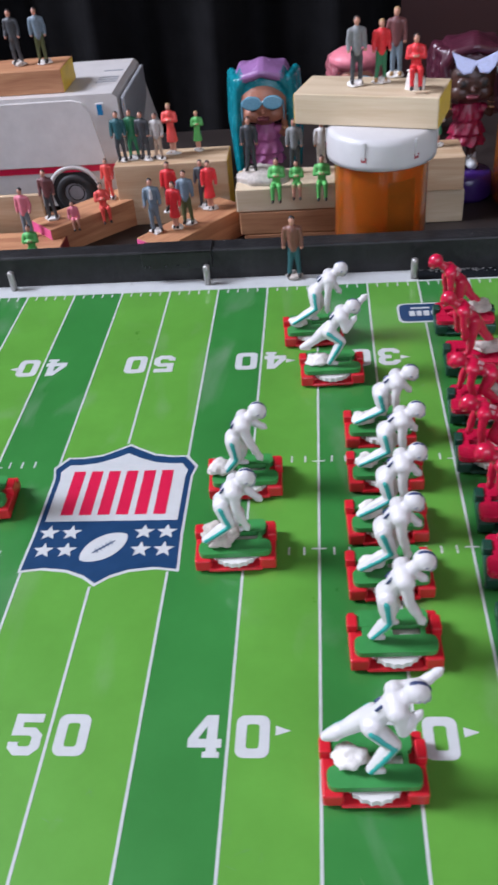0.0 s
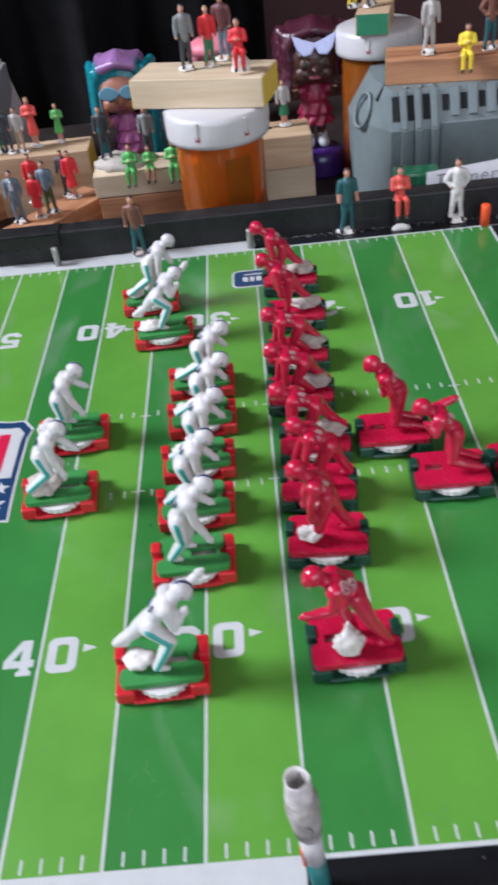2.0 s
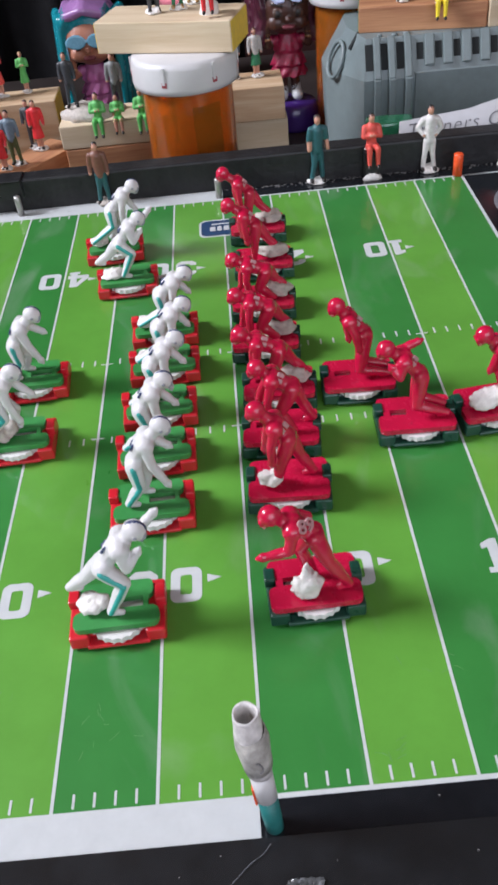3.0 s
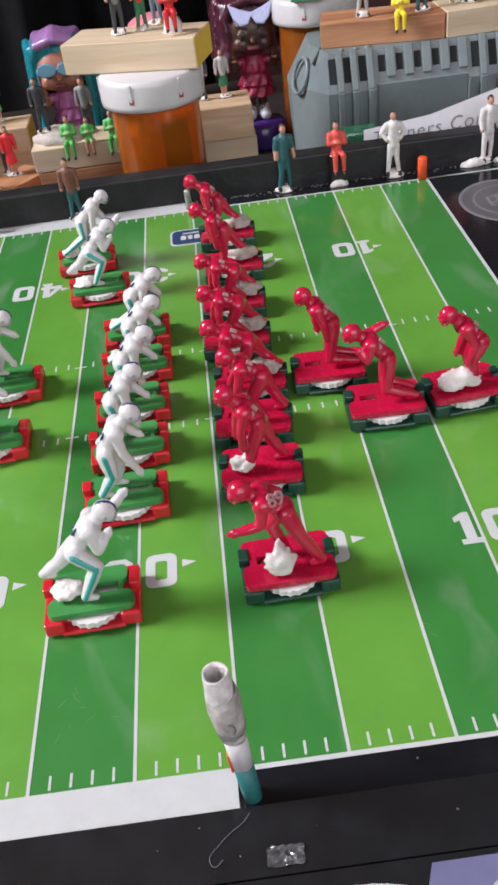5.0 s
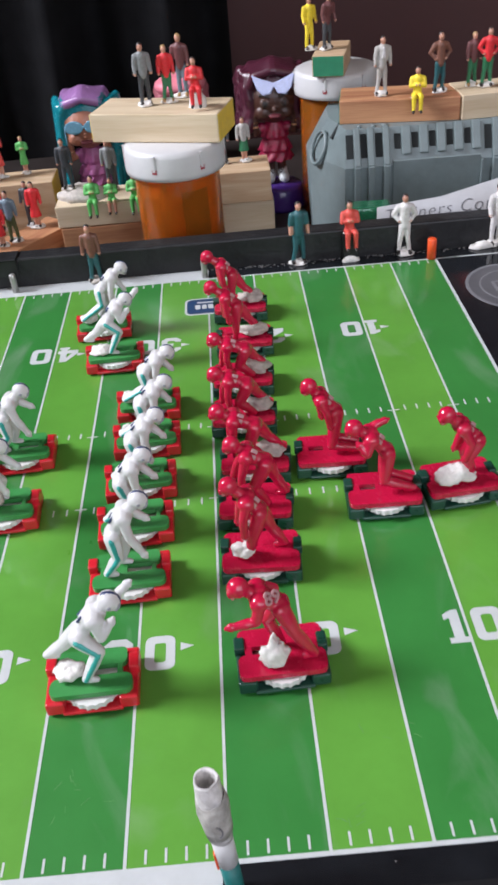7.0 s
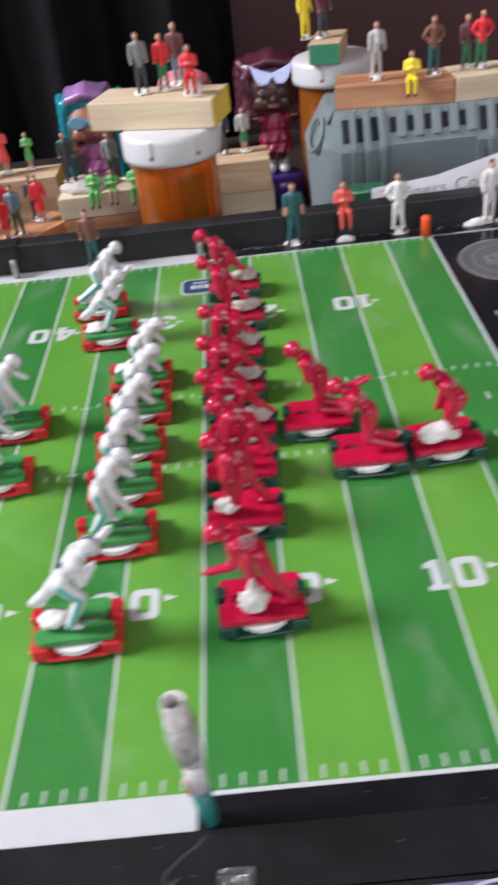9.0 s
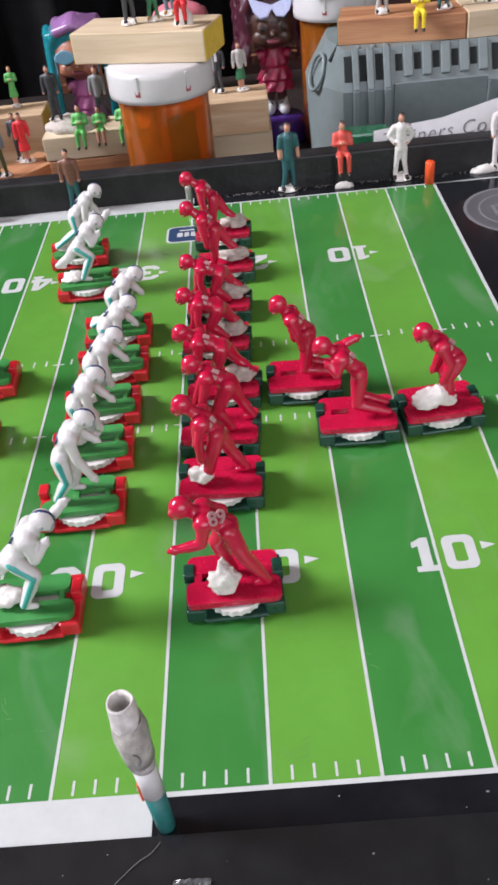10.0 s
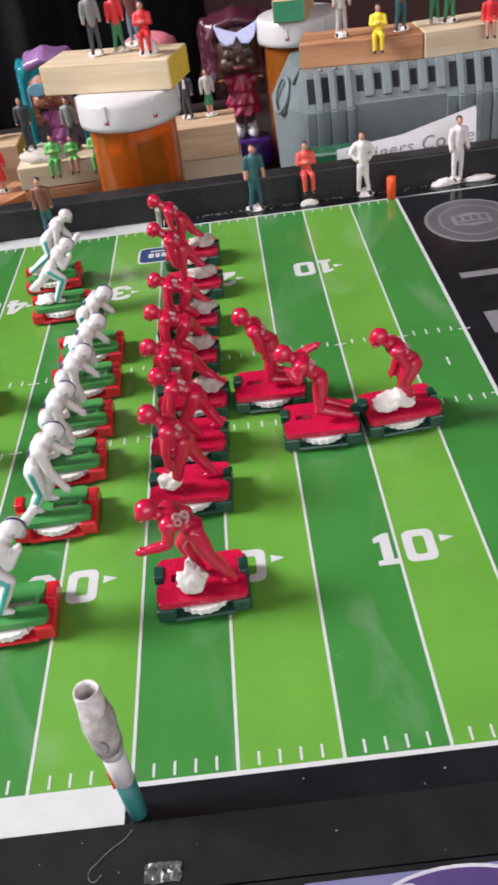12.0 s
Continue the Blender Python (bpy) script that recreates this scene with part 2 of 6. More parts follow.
def lathe(bm, profile, index=0, n=40, c=(0, 0, 0), smooth=True):
    loops = [[Vector(c) + Vector((r * math.cos(2 * math.pi * i / n), r * math.sin(2 * math.pi * i / n), z)) for i in range(n)] for r, z in profile]
    rings(bm, loops, index, smooth, cap=profile[0][0] > 0 and profile[-1][0] > 0)


def prism(bm, outline, z0, z1, index=0, m=None):
    """A flat plate with that outline."""
    m = m or Matrix()
    start = mark(bm)
    lo = [bm.verts.new(m @ Vector((x, y, z0))) for x, y in outline]
    hi = [bm.verts.new(m @ Vector((x, y, z1))) for x, y in outline]
    n = len(outline)
    bm.faces.new(hi)
    bm.faces.new(list(reversed(lo)))
    for i in range(n):
        j = (i + 1) % n
        bm.faces.new((lo[i], lo[j], hi[j], hi[i]))
    place_faces(bm, start, index, False)


def lump(bm, c, r, index=0, seed=0, rough=0.3, n=12):
    """An uneven pressed lump of putty, flat below."""
    c = Vector(c)

    def pressed(p):
        d = p - c
        k = 1 + rough * noise.noise(d * 260 + Vector((seed * 7.3, seed * 3.1, 0))) + 0.45 * rough * noise.noise(d * 620 + Vector((seed, 0, 0))) + 0.2 * rough * noise.noise(d * 1400 + Vector((0, seed, 0)))
        q = c + d * k
        q.z = max(q.z, c.z - r[2] * 0.25)
        return q

    ball(bm, c, r, index, n, None, pressed)


def mesh_of(name, bm, materials):
    data = bpy.data.meshes.new(name)
    bmesh.ops.recalc_face_normals(bm, faces=bm.faces[:])
    bm.to_mesh(data)
    bm.free()
    for m in materials if hasattr(materials, "__len__") else [materials]:
        data.materials.append(m)
    return data


def moulded(name, bm, materials, voxel):
    """Melt the overlapping forms of a mesh into one moulded skin that keeps their paints."""
    rough = mesh_of(name, bm, materials)
    tree = BVHTree.FromPolygons([v.co for v in rough.vertices], [p.vertices for p in rough.polygons])
    paints = [p.material_index for p in rough.polygons]
    ob = bpy.data.objects.new(name, rough)
    scene.collection.objects.link(ob)
    skin = ob.modifiers.new("skin", 'REMESH')
    skin.mode, skin.voxel_size = 'VOXEL', voxel
    soften = ob.modifiers.new("soften", 'SMOOTH')
    soften.factor, soften.iterations = 0.5, 3
    data = bpy.data.meshes.new_from_object(ob.evaluated_get(bpy.context.evaluated_depsgraph_get()))
    bpy.data.objects.remove(ob)
    data.name = name
    data.materials.clear()
    for m in materials:
        data.materials.append(m)
    index = []
    for p in data.polygons:
        near = tree.find_nearest(p.center)
        index.append(paints[near[2]] if near[2] is not None else 0)
    data.polygons.foreach_set("material_index", index)
    data.polygons.foreach_set("use_smooth", [True] * len(data.polygons))
    bpy.data.meshes.remove(rough)
    return data


def thing(name, bm, materials, label, category, m=None, group="", kind="", voxel=0.0):
    ob = new(name, moulded(name, bm, materials, voxel) if voxel else mesh_of(name, bm, materials))
    ob.matrix_world = m or Matrix()
    return tagged(ob, label, category, group, kind)


def holder(name, label, category, m=None, group="", kind=""):
    ob = new(name)
    ob.empty_display_size = 0.01
    ob.matrix_world = m or Matrix()
    return tagged(ob, label, category, group, kind)


def part(name, bm, materials, parent, label=""):
    return piece(name, mesh_of(name, bm, materials), parent, label)


def piece(name, data, parent, label="", at=None):
    ob = new(name, data)
    ob.parent = parent
    if at:
        ob.matrix_basis = at
    return tagged(ob, label)

# ---- room ----
def room():
    bm = shape()
    box(bm, (-2.0, -1.9, -0.84), (1.9, 1.15, -0.80))
    thing("floor", bm, FLOOR_WOOD, "brown wooden floor under the table", "floor", kind="structure")
    bm = shape()
    box(bm, (-2.0, -1.9, 2.60), (1.9, 1.15, 2.65))
    thing("ceiling", bm, ROOM_WALL, "plain tan ceiling", "ceiling", kind="structure")
    bm = shape()
    box(bm, (-2.0, 1.05, -0.80), (1.9, 1.15, 2.60))
    thing("wall_north", bm, MAROON, "dark maroon painted wall behind the table", "wall", kind="structure")
    bm = shape()
    x0, x1, z0, z1 = FILL_WIN
    box(bm, (-2.0, -1.9, -0.80), (1.9, -1.8, z0))
    box(bm, (-2.0, -1.9, z1), (1.9, -1.8, 2.60))
    box(bm, (-2.0, -1.9, z0), (x0, -1.8, z1))
    box(bm, (x1, -1.9, z0), (1.9, -1.8, z1))
    thing("wall_south", bm, ROOM_WALL, "tan wall with a wide opening added for fill light", "wall", kind="structure")
    # out of view: added so that the fronts of things get fill light
    win = holder("fill_window", "unseen white framed window added for front fill light", "window", Matrix.Translation((0, -1.85, 0)), kind="structure")
    for lo, hi in (((x0, -0.03, z0), (x1, 0.03, z0 + 0.05)), ((x0, -0.03, z1 - 0.05), (x1, 0.03, z1)),
                   ((x0, -0.03, z0 + 0.05), (x0 + 0.05, 0.03, z1 - 0.05)), ((x1 - 0.05, -0.03, z0 + 0.05), (x1, 0.03, z1 - 0.05))):
        bm = shape()
        box(bm, lo, hi, bevel=0.004)
        part("window_frame", bm, PRINT_WHITE, win)
    bm = shape()
    box(bm, (1.8, -1.8, -0.80), (1.9, 1.05, 2.60))
    thing("wall_east", bm, ROOM_WALL, "plain tan wall", "wall", kind="structure")
    # wall with the window opening
    bm = shape()
    y0, y1, z0, z1 = WIN
    box(bm, (-2.0, -1.8, -0.80), (-1.9, 1.05, z0))
    box(bm, (-2.0, -1.8, z1), (-1.9, 1.05, 2.60))
    box(bm, (-2.0, -1.8, z0), (-1.9, y0, z1))
    box(bm, (-2.0, y1, z0), (-1.9, 1.05, z1))
    thing("wall_west", bm, ROOM_WALL, "tan wall with a window opening", "wall", kind="structure")
    win = holder("window_1", "white framed window letting in daylight", "window", Matrix.Translation((-1.95, 0, 0)), kind="structure")
    for lo, hi in (((-0.03, y0, z0), (0.03, y1, z0 + 0.05)), ((-0.03, y0, z1 - 0.05), (0.03, y1, z1)),
                   ((-0.03, y0, z0 + 0.05), (0.03, y0 + 0.05, z1 - 0.05)), ((-0.03, y1 - 0.05, z0 + 0.05), (0.03, y1, z1 - 0.05))):
        bm = shape()
        box(bm, lo, hi, bevel=0.004)
        part("window_frame", bm, PRINT_WHITE, win)


WIN = (-0.05, 0.80, 1.20, 2.15)
FILL_WIN = (-0.4, 1.75, 0.15, 1.75)
room()
area_lamp("window_or_fill_light", look((-1.86, 0.375, 1.675), (0.1, 0.2, 0.0)), 0.75, 0.85, 112.0, (0.96, 0.98, 1.0))
# added fill from behind the camera, no known source there
area_lamp("window_or_fill_light", look((0.75, -1.76, 0.95), (0.2, 0.3, 0.0)), 2.1, 1.5, 24.0, (0.96, 0.98, 1.0))


def curtain():
    bm = shape()
    xs = np.linspace(-1.2, CURTAIN_EDGE, 240)
    top = []
    for z in (-0.75, -0.4, -0.1, 0.15, 0.5, 1.2):
        row = []
        for x in xs:
            d = 0.022 * math.sin(x * 42 + 1.3 * math.sin(x * 9)) + 0.012 * math.sin(x * 97 + z * 1.5) + 0.008 * math.sin(x * 23 + z * 4)
            row.append((x + 0.006 * math.sin(z * 6 + x * 8), 0.93 + d, z))
        top.append(row)
    back = [[(x, y + 0.004, z) for x, y, z in row] for row in reversed(top)]
    loops = top + back + [top[0]]
    rings(bm, loops, 0, True, cap=False, closed=False)
    thing("curtain", bm, CURTAIN, "black cloth curtain hanging in loose folds behind the table", "curtain")


CURTAIN_EDGE = 0.172
curtain()


def table():
    t = holder("table", "dark wooden table carrying the football game", "table", Matrix.Translation((0, 0.3, -0.05)))
    bm = shape()
    box(bm, (-0.95, -0.62, -0.03), (0.95, 0.50, 0.0), bevel=0.004)
    part("tabletop", bm, TABLE_DARK, t)
    for x in (-0.88, 0.88):
        for y in (-0.55, 0.43):
            bm = shape()
            box(bm, (x - 0.03, y - 0.03, -0.75), (x + 0.03, y + 0.03, -0.03), bevel=0.004)
            part("leg", bm, TABLE_DARK, t)


table()

# ---- the game board ----
S = 0.028           # five yards
W = 0.3585          # across the field
LIFT = 0.00010


def stroke(bm, pts, w, z0, z1, close=False):
    pts = [Vector(p) for p in pts]
    segs = list(zip(pts, pts[1:] + pts[:1])) if close else list(zip(pts, pts[1:]))
    for k, (a, b) in enumerate(segs):
        d = (b - a).normalized()
        s = Vector((-d.y, d.x)) * w / 2
        e = d * w * 0.42
        a2, b2 = (a - e if close or k else a), (b + e if close or k < len(segs) - 1 else b)
        prism(bm, [a2 - s, b2 - s, b2 + s, a2 + s], z0, z1 + k * 0.000004)


NUMERALS = {
    "1": [[(1.6, 0), (8.4, 0), (8.4, 2.2), (6.7, 2.2), (6.7, 14), (4.6, 14), (1.4, 12.2), (1.4, 10), (3.3, 10.6), (3.3, 2.2), (1.6, 2.2)]],
    "2": [[(0.2, 0), (9.8, 0), (9.8, 3), (4.6, 3), (9.9, 7.6), (9.9, 11.4), (7.4, 14), (2.6, 14), (0.2, 11.6), (0.2, 9.4), (3.2, 9.4), (3.2, 10.6), (3.8, 11), (6.2, 11), (6.9, 10.3), (6.9, 8.8), (0.2, 3)]],
    "4": [[(4.6, 0), (9.6, 0), (9.6, 1.8), (8.6, 1.8), (8.6, 3.2), (10, 3.2), (10, 6), (8.6, 6), (8.6, 14), (5.5, 14), (5.5, 1.8), (4.6, 1.8)], [(5.5, 3.2), (5.5, 6), (2.9, 6), (5.5, 10.4), (5.5, 14), (5.0, 14), (0, 6.2), (0, 3.2)]],
}
for key, lower in (("3", [(3.7, 2.9), (3.1, 3.4), (3.1, 4.3), (0.1, 4.3), (0.1, 2.3)]),):
    half = [(2.5, 0), (7.5, 0), (9.9, 2.3), (9.9, 5.8), (8.8, 7.1), (9.9, 8.3), (9.9, 11.7), (7.5, 14), (2.5, 14), (0.1, 11.7), (0.1, 9.8), (3.1, 9.8), (3.1, 10.6), (3.7, 11.1), (6.3, 11.1)]
    NUMERALS[key] = [half + [(6.9, 10.5), (6.9, 9.1), (6.3, 8.5), (4, 8.5), (4, 5.7), (6.3, 5.7), (6.9, 5.1), (6.9, 3.4), (6.3, 2.9)] + lower]
NUMERALS["5"] = [[(2.5, 0), (7.4, 0), (9.9, 2.4), (9.9, 6.9), (7.4, 9.3), (3.3, 9.3), (3.3, 11.1), (9.2, 11.1), (9.2, 14), (0.4, 14), (0.4, 6.6), (6.1, 6.6), (6.9, 5.9), (6.9, 3.5), (6.2, 2.9), (3.8, 2.9), (3.1, 3.5), (3.1, 4.4), (0.1, 4.4), (0.1, 2.4)]]


def digit(bm, d, m):
    """A block numeral, ten wide and fourteen high, on the plane of m."""
    if d == "0":
        outer, inner = rounded(5, 7, 5, 7, 2.6), rounded(5, 7, 1.9, 4.0, 0.9)
        n = len(outer)
        rows = []
        for pts, z in ((outer, 0.0), (outer, 0.00012), (inner, 0.00012), (inner, 0.0)):
            rows.append([m @ Vector((x, y, z)) for x, y in pts])
        rings(bm, rows, 0, False, cap=False)
        return
    for outline in NUMERALS[d]:
        prism(bm, outline, 0, 0.00012, 0, m)


def rounded(cx, cy, hx, hy, r, n=5):
    out = []
    for sx, sy, a0 in ((1, 1, 0), (-1, 1, 90), (-1, -1, 180), (1, -1, 270)):
        for k in range(n + 1):
            a = radians(a0 + 90 * k / n)
            out.append((cx + sx * (hx - r) + r * math.cos(a), cy + sy * (hy - r) + r * math.sin(a)))
    return out


def ring_outline(cx, cy, rx, ry, n=48):
    return [(cx + rx * math.cos(2 * math.pi * k / n), cy + ry * math.sin(2 * math.pi * k / n)) for k in range(n)]


def game_board():
    board = holder("football_game_board", "glossy printed tabletop football field with a black frame", "board game", Matrix.Translation((0, 0, 0)))
    for k in range(-10, 10):
        i = k if k >= 0 else -k - 1
        bm = shape()
        box(bm, (k * S, 0, -0.004), ((k + 1) * S, W, 0))
        light = i % 2 == 0
        part("field_stripe", bm, GREEN_LIGHT if light else GREEN_DARK, board, "light green printed stripe" if light else "dark green printed stripe")
    bm = shape()
    box(bm, (10 * S, -0.0005, -0.004), (0.352, W + 0.0015, 0.0))
    part("end_zone", bm, PRINT_BLACK, board, "black printed end zone")
    bm = shape()
    box(bm, (-0.352, -0.0005, -0.004), (-10 * S, W + 0.0015, 0.0))
    part("end_zone", bm, PRINT_BLACK, board, "black printed end zone")
    # side lines: broad white team areas, then a thin line
    bm = shape()
    box(bm, (-0.30, -0.0112, -0.004), (0.1385, 0.0, 0.0))
    part("sideline", bm, PRINT_WHITE, board, "broad white printed sideline")
    bm = shape()
    box(bm, (-0.30, W, -0.004), (0.1405, 0.372, 0.0))
    part("sideline", bm, PRINT_WHITE, board, "broad white printed sideline")
    bm = shape()
    box(bm, (0.1385, -0.0014, -0.004), (0.2808, 0.0, 0.0))
    part("sideline", bm, PRINT_WHITE, board, "thin white printed sideline")
    bm = shape()
    box(bm, (0.1405, W, -0.004), (0.352, W + 0.0013, 0.0001))
    part("sideline", bm, PRINT_WHITE, board, "thin white printed sideline")
    for lo, hi in (((0.1385, -0.0112, -0.004), (0.352, -0.0014, -0.0001)), ((0.1405, W + 0.0013, -0.004), (0.352, 0.372, -0.0001)),
                   ((-0.352, -0.0112, -0.004), (-0.30, -0.0005, -0.0001)), ((-0.352, W + 0.0015, -0.004), (-0.30, 0.372, -0.0001))):
        bm = shape()
        box(bm, lo, hi)
        part("border", bm, PRINT_BLACK, board, "black printed border")
    # yard lines, in pieces beside the printed shield
    for k in range(-10, 11):
        w = 0.00047 if abs(k) < 10 else 0.0008
        spans = [(0.0, W)]
        if k == 0:
            spans = [(0.0, 0.1335), (0.2175, W)]
        elif abs(k) == 1:
            spans = [(0.0, 0.1405), (0.2025, W)]
        for a, b in spans:
            bm = shape()
            box(bm, (k * S - w, a, 0.0), (k * S + w, b, LIFT))
            part("yard_line", bm, PRINT_WHITE, board)
    # yard ticks along the sides and on the two hash rows: those near the players one by one, the rest joined
    bm = shape()
    box(bm, (-0.00035, 0, 0), (0.00035, 0.0040, LIFT))
    tick = mesh_of("hash_mark", bm, PRINT_WHITE)
    bm = shape()
    box(bm, (-0.0026, -0.0003, 0.00002), (0.0026, 0.0003, LIFT + 0.00002))
    cross = mesh_of("hash_cross", bm, PRINT_WHITE)
    bm = shape()
    for k in range(-50, 51):
        x = k * S / 5
        if k % 5:
            for y in (0.0008, W - 0.0046, 0.1483, 0.2022):
                if abs(x) < 0.034 and 0.13 < y < 0.21:
                    continue
                if k > -12:
                    piece("hash_mark", tick, board, at=Matrix.Translation((x, y, 0)))
                else:
                    box(bm, (x - 0.00035, y, 0), (x + 0.00035, y + 0.0040, LIFT))
        elif abs(x) > 0.034:
            for y in (0.1515, 0.2027):
                piece("hash_cross", cross, board, at=Matrix.Translation((x, y, 0)))
    for x in (0.2668, -0.2668):
        piece("hash_mark", tick, board, at=Matrix.Translation((x, 0.1755, 0)) @ Matrix.Diagonal((1.15, 1.5, 1, 1)))
    tagged(part("hash_mark", bm, PRINT_WHITE, board, "short white yard ticks"), kind="stuff")
    # numbers with their arrows
    for k in (-8, -6, -4, -2, 0, 2, 4, 6, 8):
        text = str(50 - 5 * abs(k))
        for far in (False, True):
            sc = 0.00103 if not far else 0.00108
            for n, d in enumerate(text):
                x0 = k * S + (-0.0122 if n == 0 else 0.0023)
                m = Matrix.Translation((x0, 0.0656, 0)) @ Matrix.Diagonal((sc, sc, 1, 1))
                if far:
                    x0 = k * S + (0.0124 if n == 0 else -0.0020)
                    m = Matrix.Translation((x0, 0.2895, 0)) @ Matrix.Diagonal((-sc, -sc, 1, 1))
                if d == "1":
                    m = Matrix.Translation(((-0.0035 if far else 0.0035), 0, 0)) @ m
                bm = shape()
                digit(bm, d, m)
                part("yard_numeral", bm, PRINT_WHITE, board)
            if k:
                s = 1 if k > 0 else -1
                y = 0.0748 if not far else 0.2812
                x = k * S + s * (0.0144 if not far else (0.0080 if k == 8 else 0.0124))
                pts = [(x, y - 0.0017), (x + s * 0.0046, y), (x, y + 0.0017)]
                bm = shape()
                prism(bm, pts if s > 0 else pts[::-1], 0, 0.00012)
                part("yard_arrow", bm, PRINT_WHITE, board)
    emblem(board)
    scuffs(board)
    # small blue maker's plate printed near the far side
    cx, cy = 0.1402, 0.3235
    bm = shape()
    prism(bm, rounded(cx, cy, 0.0140, 0.0100, 0.004), 0, 0.00014, 0)
    prism(bm, rounded(cx, cy, 0.0128, 0.0088, 0.0034), 0.0001, 0.00024, 1)
    for k, (a, b) in enumerate(((-0.008, -0.005), (-0.004, -0.0015), (-0.0005, 0.0025), (0.0035, 0.0075))):
        prism(bm, rounded(cx + (a + b) / 2, cy - 0.001, (b - a) / 2, 0.0026, 0.0008), 0.0002, 0.00034, 0)
    prism(bm, rounded(cx - 0.002, cy + 0.0045, 0.005, 0.0007, 0.0003), 0.0002, 0.00034, 0)
    part("printed_badge", bm, [PRINT_WHITE, PRINT_NAVY], board, "small dark blue badge with a pale rim")
    # end zone print: a ring emblem and large grey letter strokes shown as bars
    bm = shape()
    cx, cy, r = 0.3135, 0.3155, 0.0255
    prism(bm, ring_outline(cx, cy, r, r * 1.12), 0, 0.00012, 0)
    prism(bm, ring_outline(cx, cy, r * 0.93, r * 1.04), 0.0001, 0.0002, 1)
    prism(bm, ring_outline(cx, cy, r * 0.70, r * 0.78), 0.00015, 0.00028, 0)
    prism(bm, ring_outline(cx, cy, r * 0.66, r * 0.74), 0.00025, 0.00034, 1)
    sh = [(-9, 6), (-5, 7), (0, 9), (5, 7), (9, 6), (9, -6), (4, -7), (0, -9), (-4, -7), (-9, -6)]
    prism(bm, [(cx + x * 0.00115, cy + y * 0.00098) for x, y in reversed(sh)], 0.0003, 0.00042, 2)
    for x in (-6, -2, 2, 6):
        prism(bm, rounded(cx + x * 0.00115, cy + 0.0018, 0.0016, 0.003, 0.0003), 0.0004, 0.0005, 1)
    prism(bm, rounded(cx, cy - 0.004, 0.0085, 0.0011, 0.0004), 0.0004, 0.0005, 1)
    part("printed_emblem", bm, [PRINT_GREY, PRINT_MIDGREY, PRINT_GREY], board, "grey round printed emblem in the end zone")
    for lo, hi in (((0.2910, 0.2495), (0.3350, 0.2550)), ((0.3030, 0.2050), (0.3350, 0.2105)), ((0.2920, 0.1960), (0.2975, 0.2105)), ((0.2920, 0.2105), (0.3350, 0.2150)),
                   ((0.2920, 0.1500), (0.3350, 0.1560)), ((0.2920, 0.1000), (0.3350, 0.1060)), ((0.2920, 0.1060), (0.2980, 0.1320))):
        bm = shape()
        box(bm, (lo[0], lo[1], 0), (hi[0], hi[1], 0.00012))
        part("printed_bar", bm, PRINT_GREY, board, "grey printed stroke")
    # frame
    bm = shape()
    box(bm, (-0.372, 0.372, -0.05), (0.372, 0.385, 0.0185), 0, 0.0012)
    part("back_rail", bm, RAIL_BLACK, board, "dusty black plastic back rail")
    for x in (-0.372, 0.352):
        bm = shape()
        box(bm, (x, -0.0112, -0.05), (x + 0.02, 0.372, 0.004), 0, 0.001)
        part("side_rail", bm, RAIL_BLACK, board)
    bm = shape()
    sec = [(-0.0112, 0.0002), (-0.0275, -0.0022), (-0.0275, -0.05), (-0.0112, -0.05)]
    rings(bm, [[(x, y, z) for y, z in sec] for x in (-0.372, 0.372)], 0, False)
    part("front_rail", bm, PRINT_BLACK, board, "glossy black front edge")
    bm = shape()
    sec = [(-0.0278, -0.0026), (-0.075, -0.012), (-0.080, -0.05), (-0.0278, -0.05)]
    rings(bm, [[(x, y, z) for y, z in sec] for x in (-0.372, 0.372)], 0, False)
    front = part("front_panel", bm, PRINT_BLACK, board, "sloping printed front panel")
    tilt = Matrix.Translation((0, -0.0278, -0.0026)) @ Matrix.Rotation(math.atan2(0.0094, 0.0472), 4, 'X')
    bm = shape()
    prism(bm, [(0.165, -0.044), (0.30, -0.044), (0.30, -0.001), (0.182, -0.0015)], 0.0, 0.00015, 0, tilt)
    prism(bm, ring_outline(0.1635, -0.0225, 0.0300, 0.0185), 0.0001, 0.0003, 1, tilt)
    prism(bm, ring_outline(0.1635, -0.0225, 0.0292, 0.0178), 0.0002, 0.0004, 2, tilt)
    prism(bm, ring_outline(0.1600, -0.0160, 0.0150, 0.0095), 0.0003, 0.0005, 1, tilt)
    prism(bm, rounded(0.1760, -0.0150, 0.0040, 0.0060, 0.001), 0.0004, 0.0006, 3, tilt)
    prism(bm, ring_outline(0.2175, -0.0200, 0.0300, 0.0190), 0.0001, 0.0003, 1, tilt)
    prism(bm, ring_outline(0.2175, -0.0200, 0.0290, 0.0182), 0.0002, 0.0004, 3, tilt)
    for x in (0.205, 0.230):
        prism(bm, rounded(x, -0.016, 0.0032, 0.012, 0.002), 0.0003, 0.0005, 1, tilt)
    prism(bm, rounded(0.2175, -0.029, 0.0125, 0.0030, 0.002), 0.0003, 0.00052, 1, tilt)
    part("printed_emblem", bm, [PRINT_LILAC, PALE_PRINT, PRINT_BLACK, PRINT_PURPLE], front, "lilac print with round team emblems")
    bm = shape()
    rng = random.Random(4)
    for k in range(90):
        x, y = rng.uniform(-0.1, 0.33), rng.choice((rng.uniform(0.3735, 0.3845), rng.uniform(-0.026, -0.002)))
        z = 0.01855 if y > 0.3 else (0.0001 if y > -0.0112 else 0.0002 + (y + 0.0112) * 0.1472)
        if y > -0.0114 and x < 0.14 and y < 0:
            continue
        r = rng.uniform(0.00008, 0.00024)
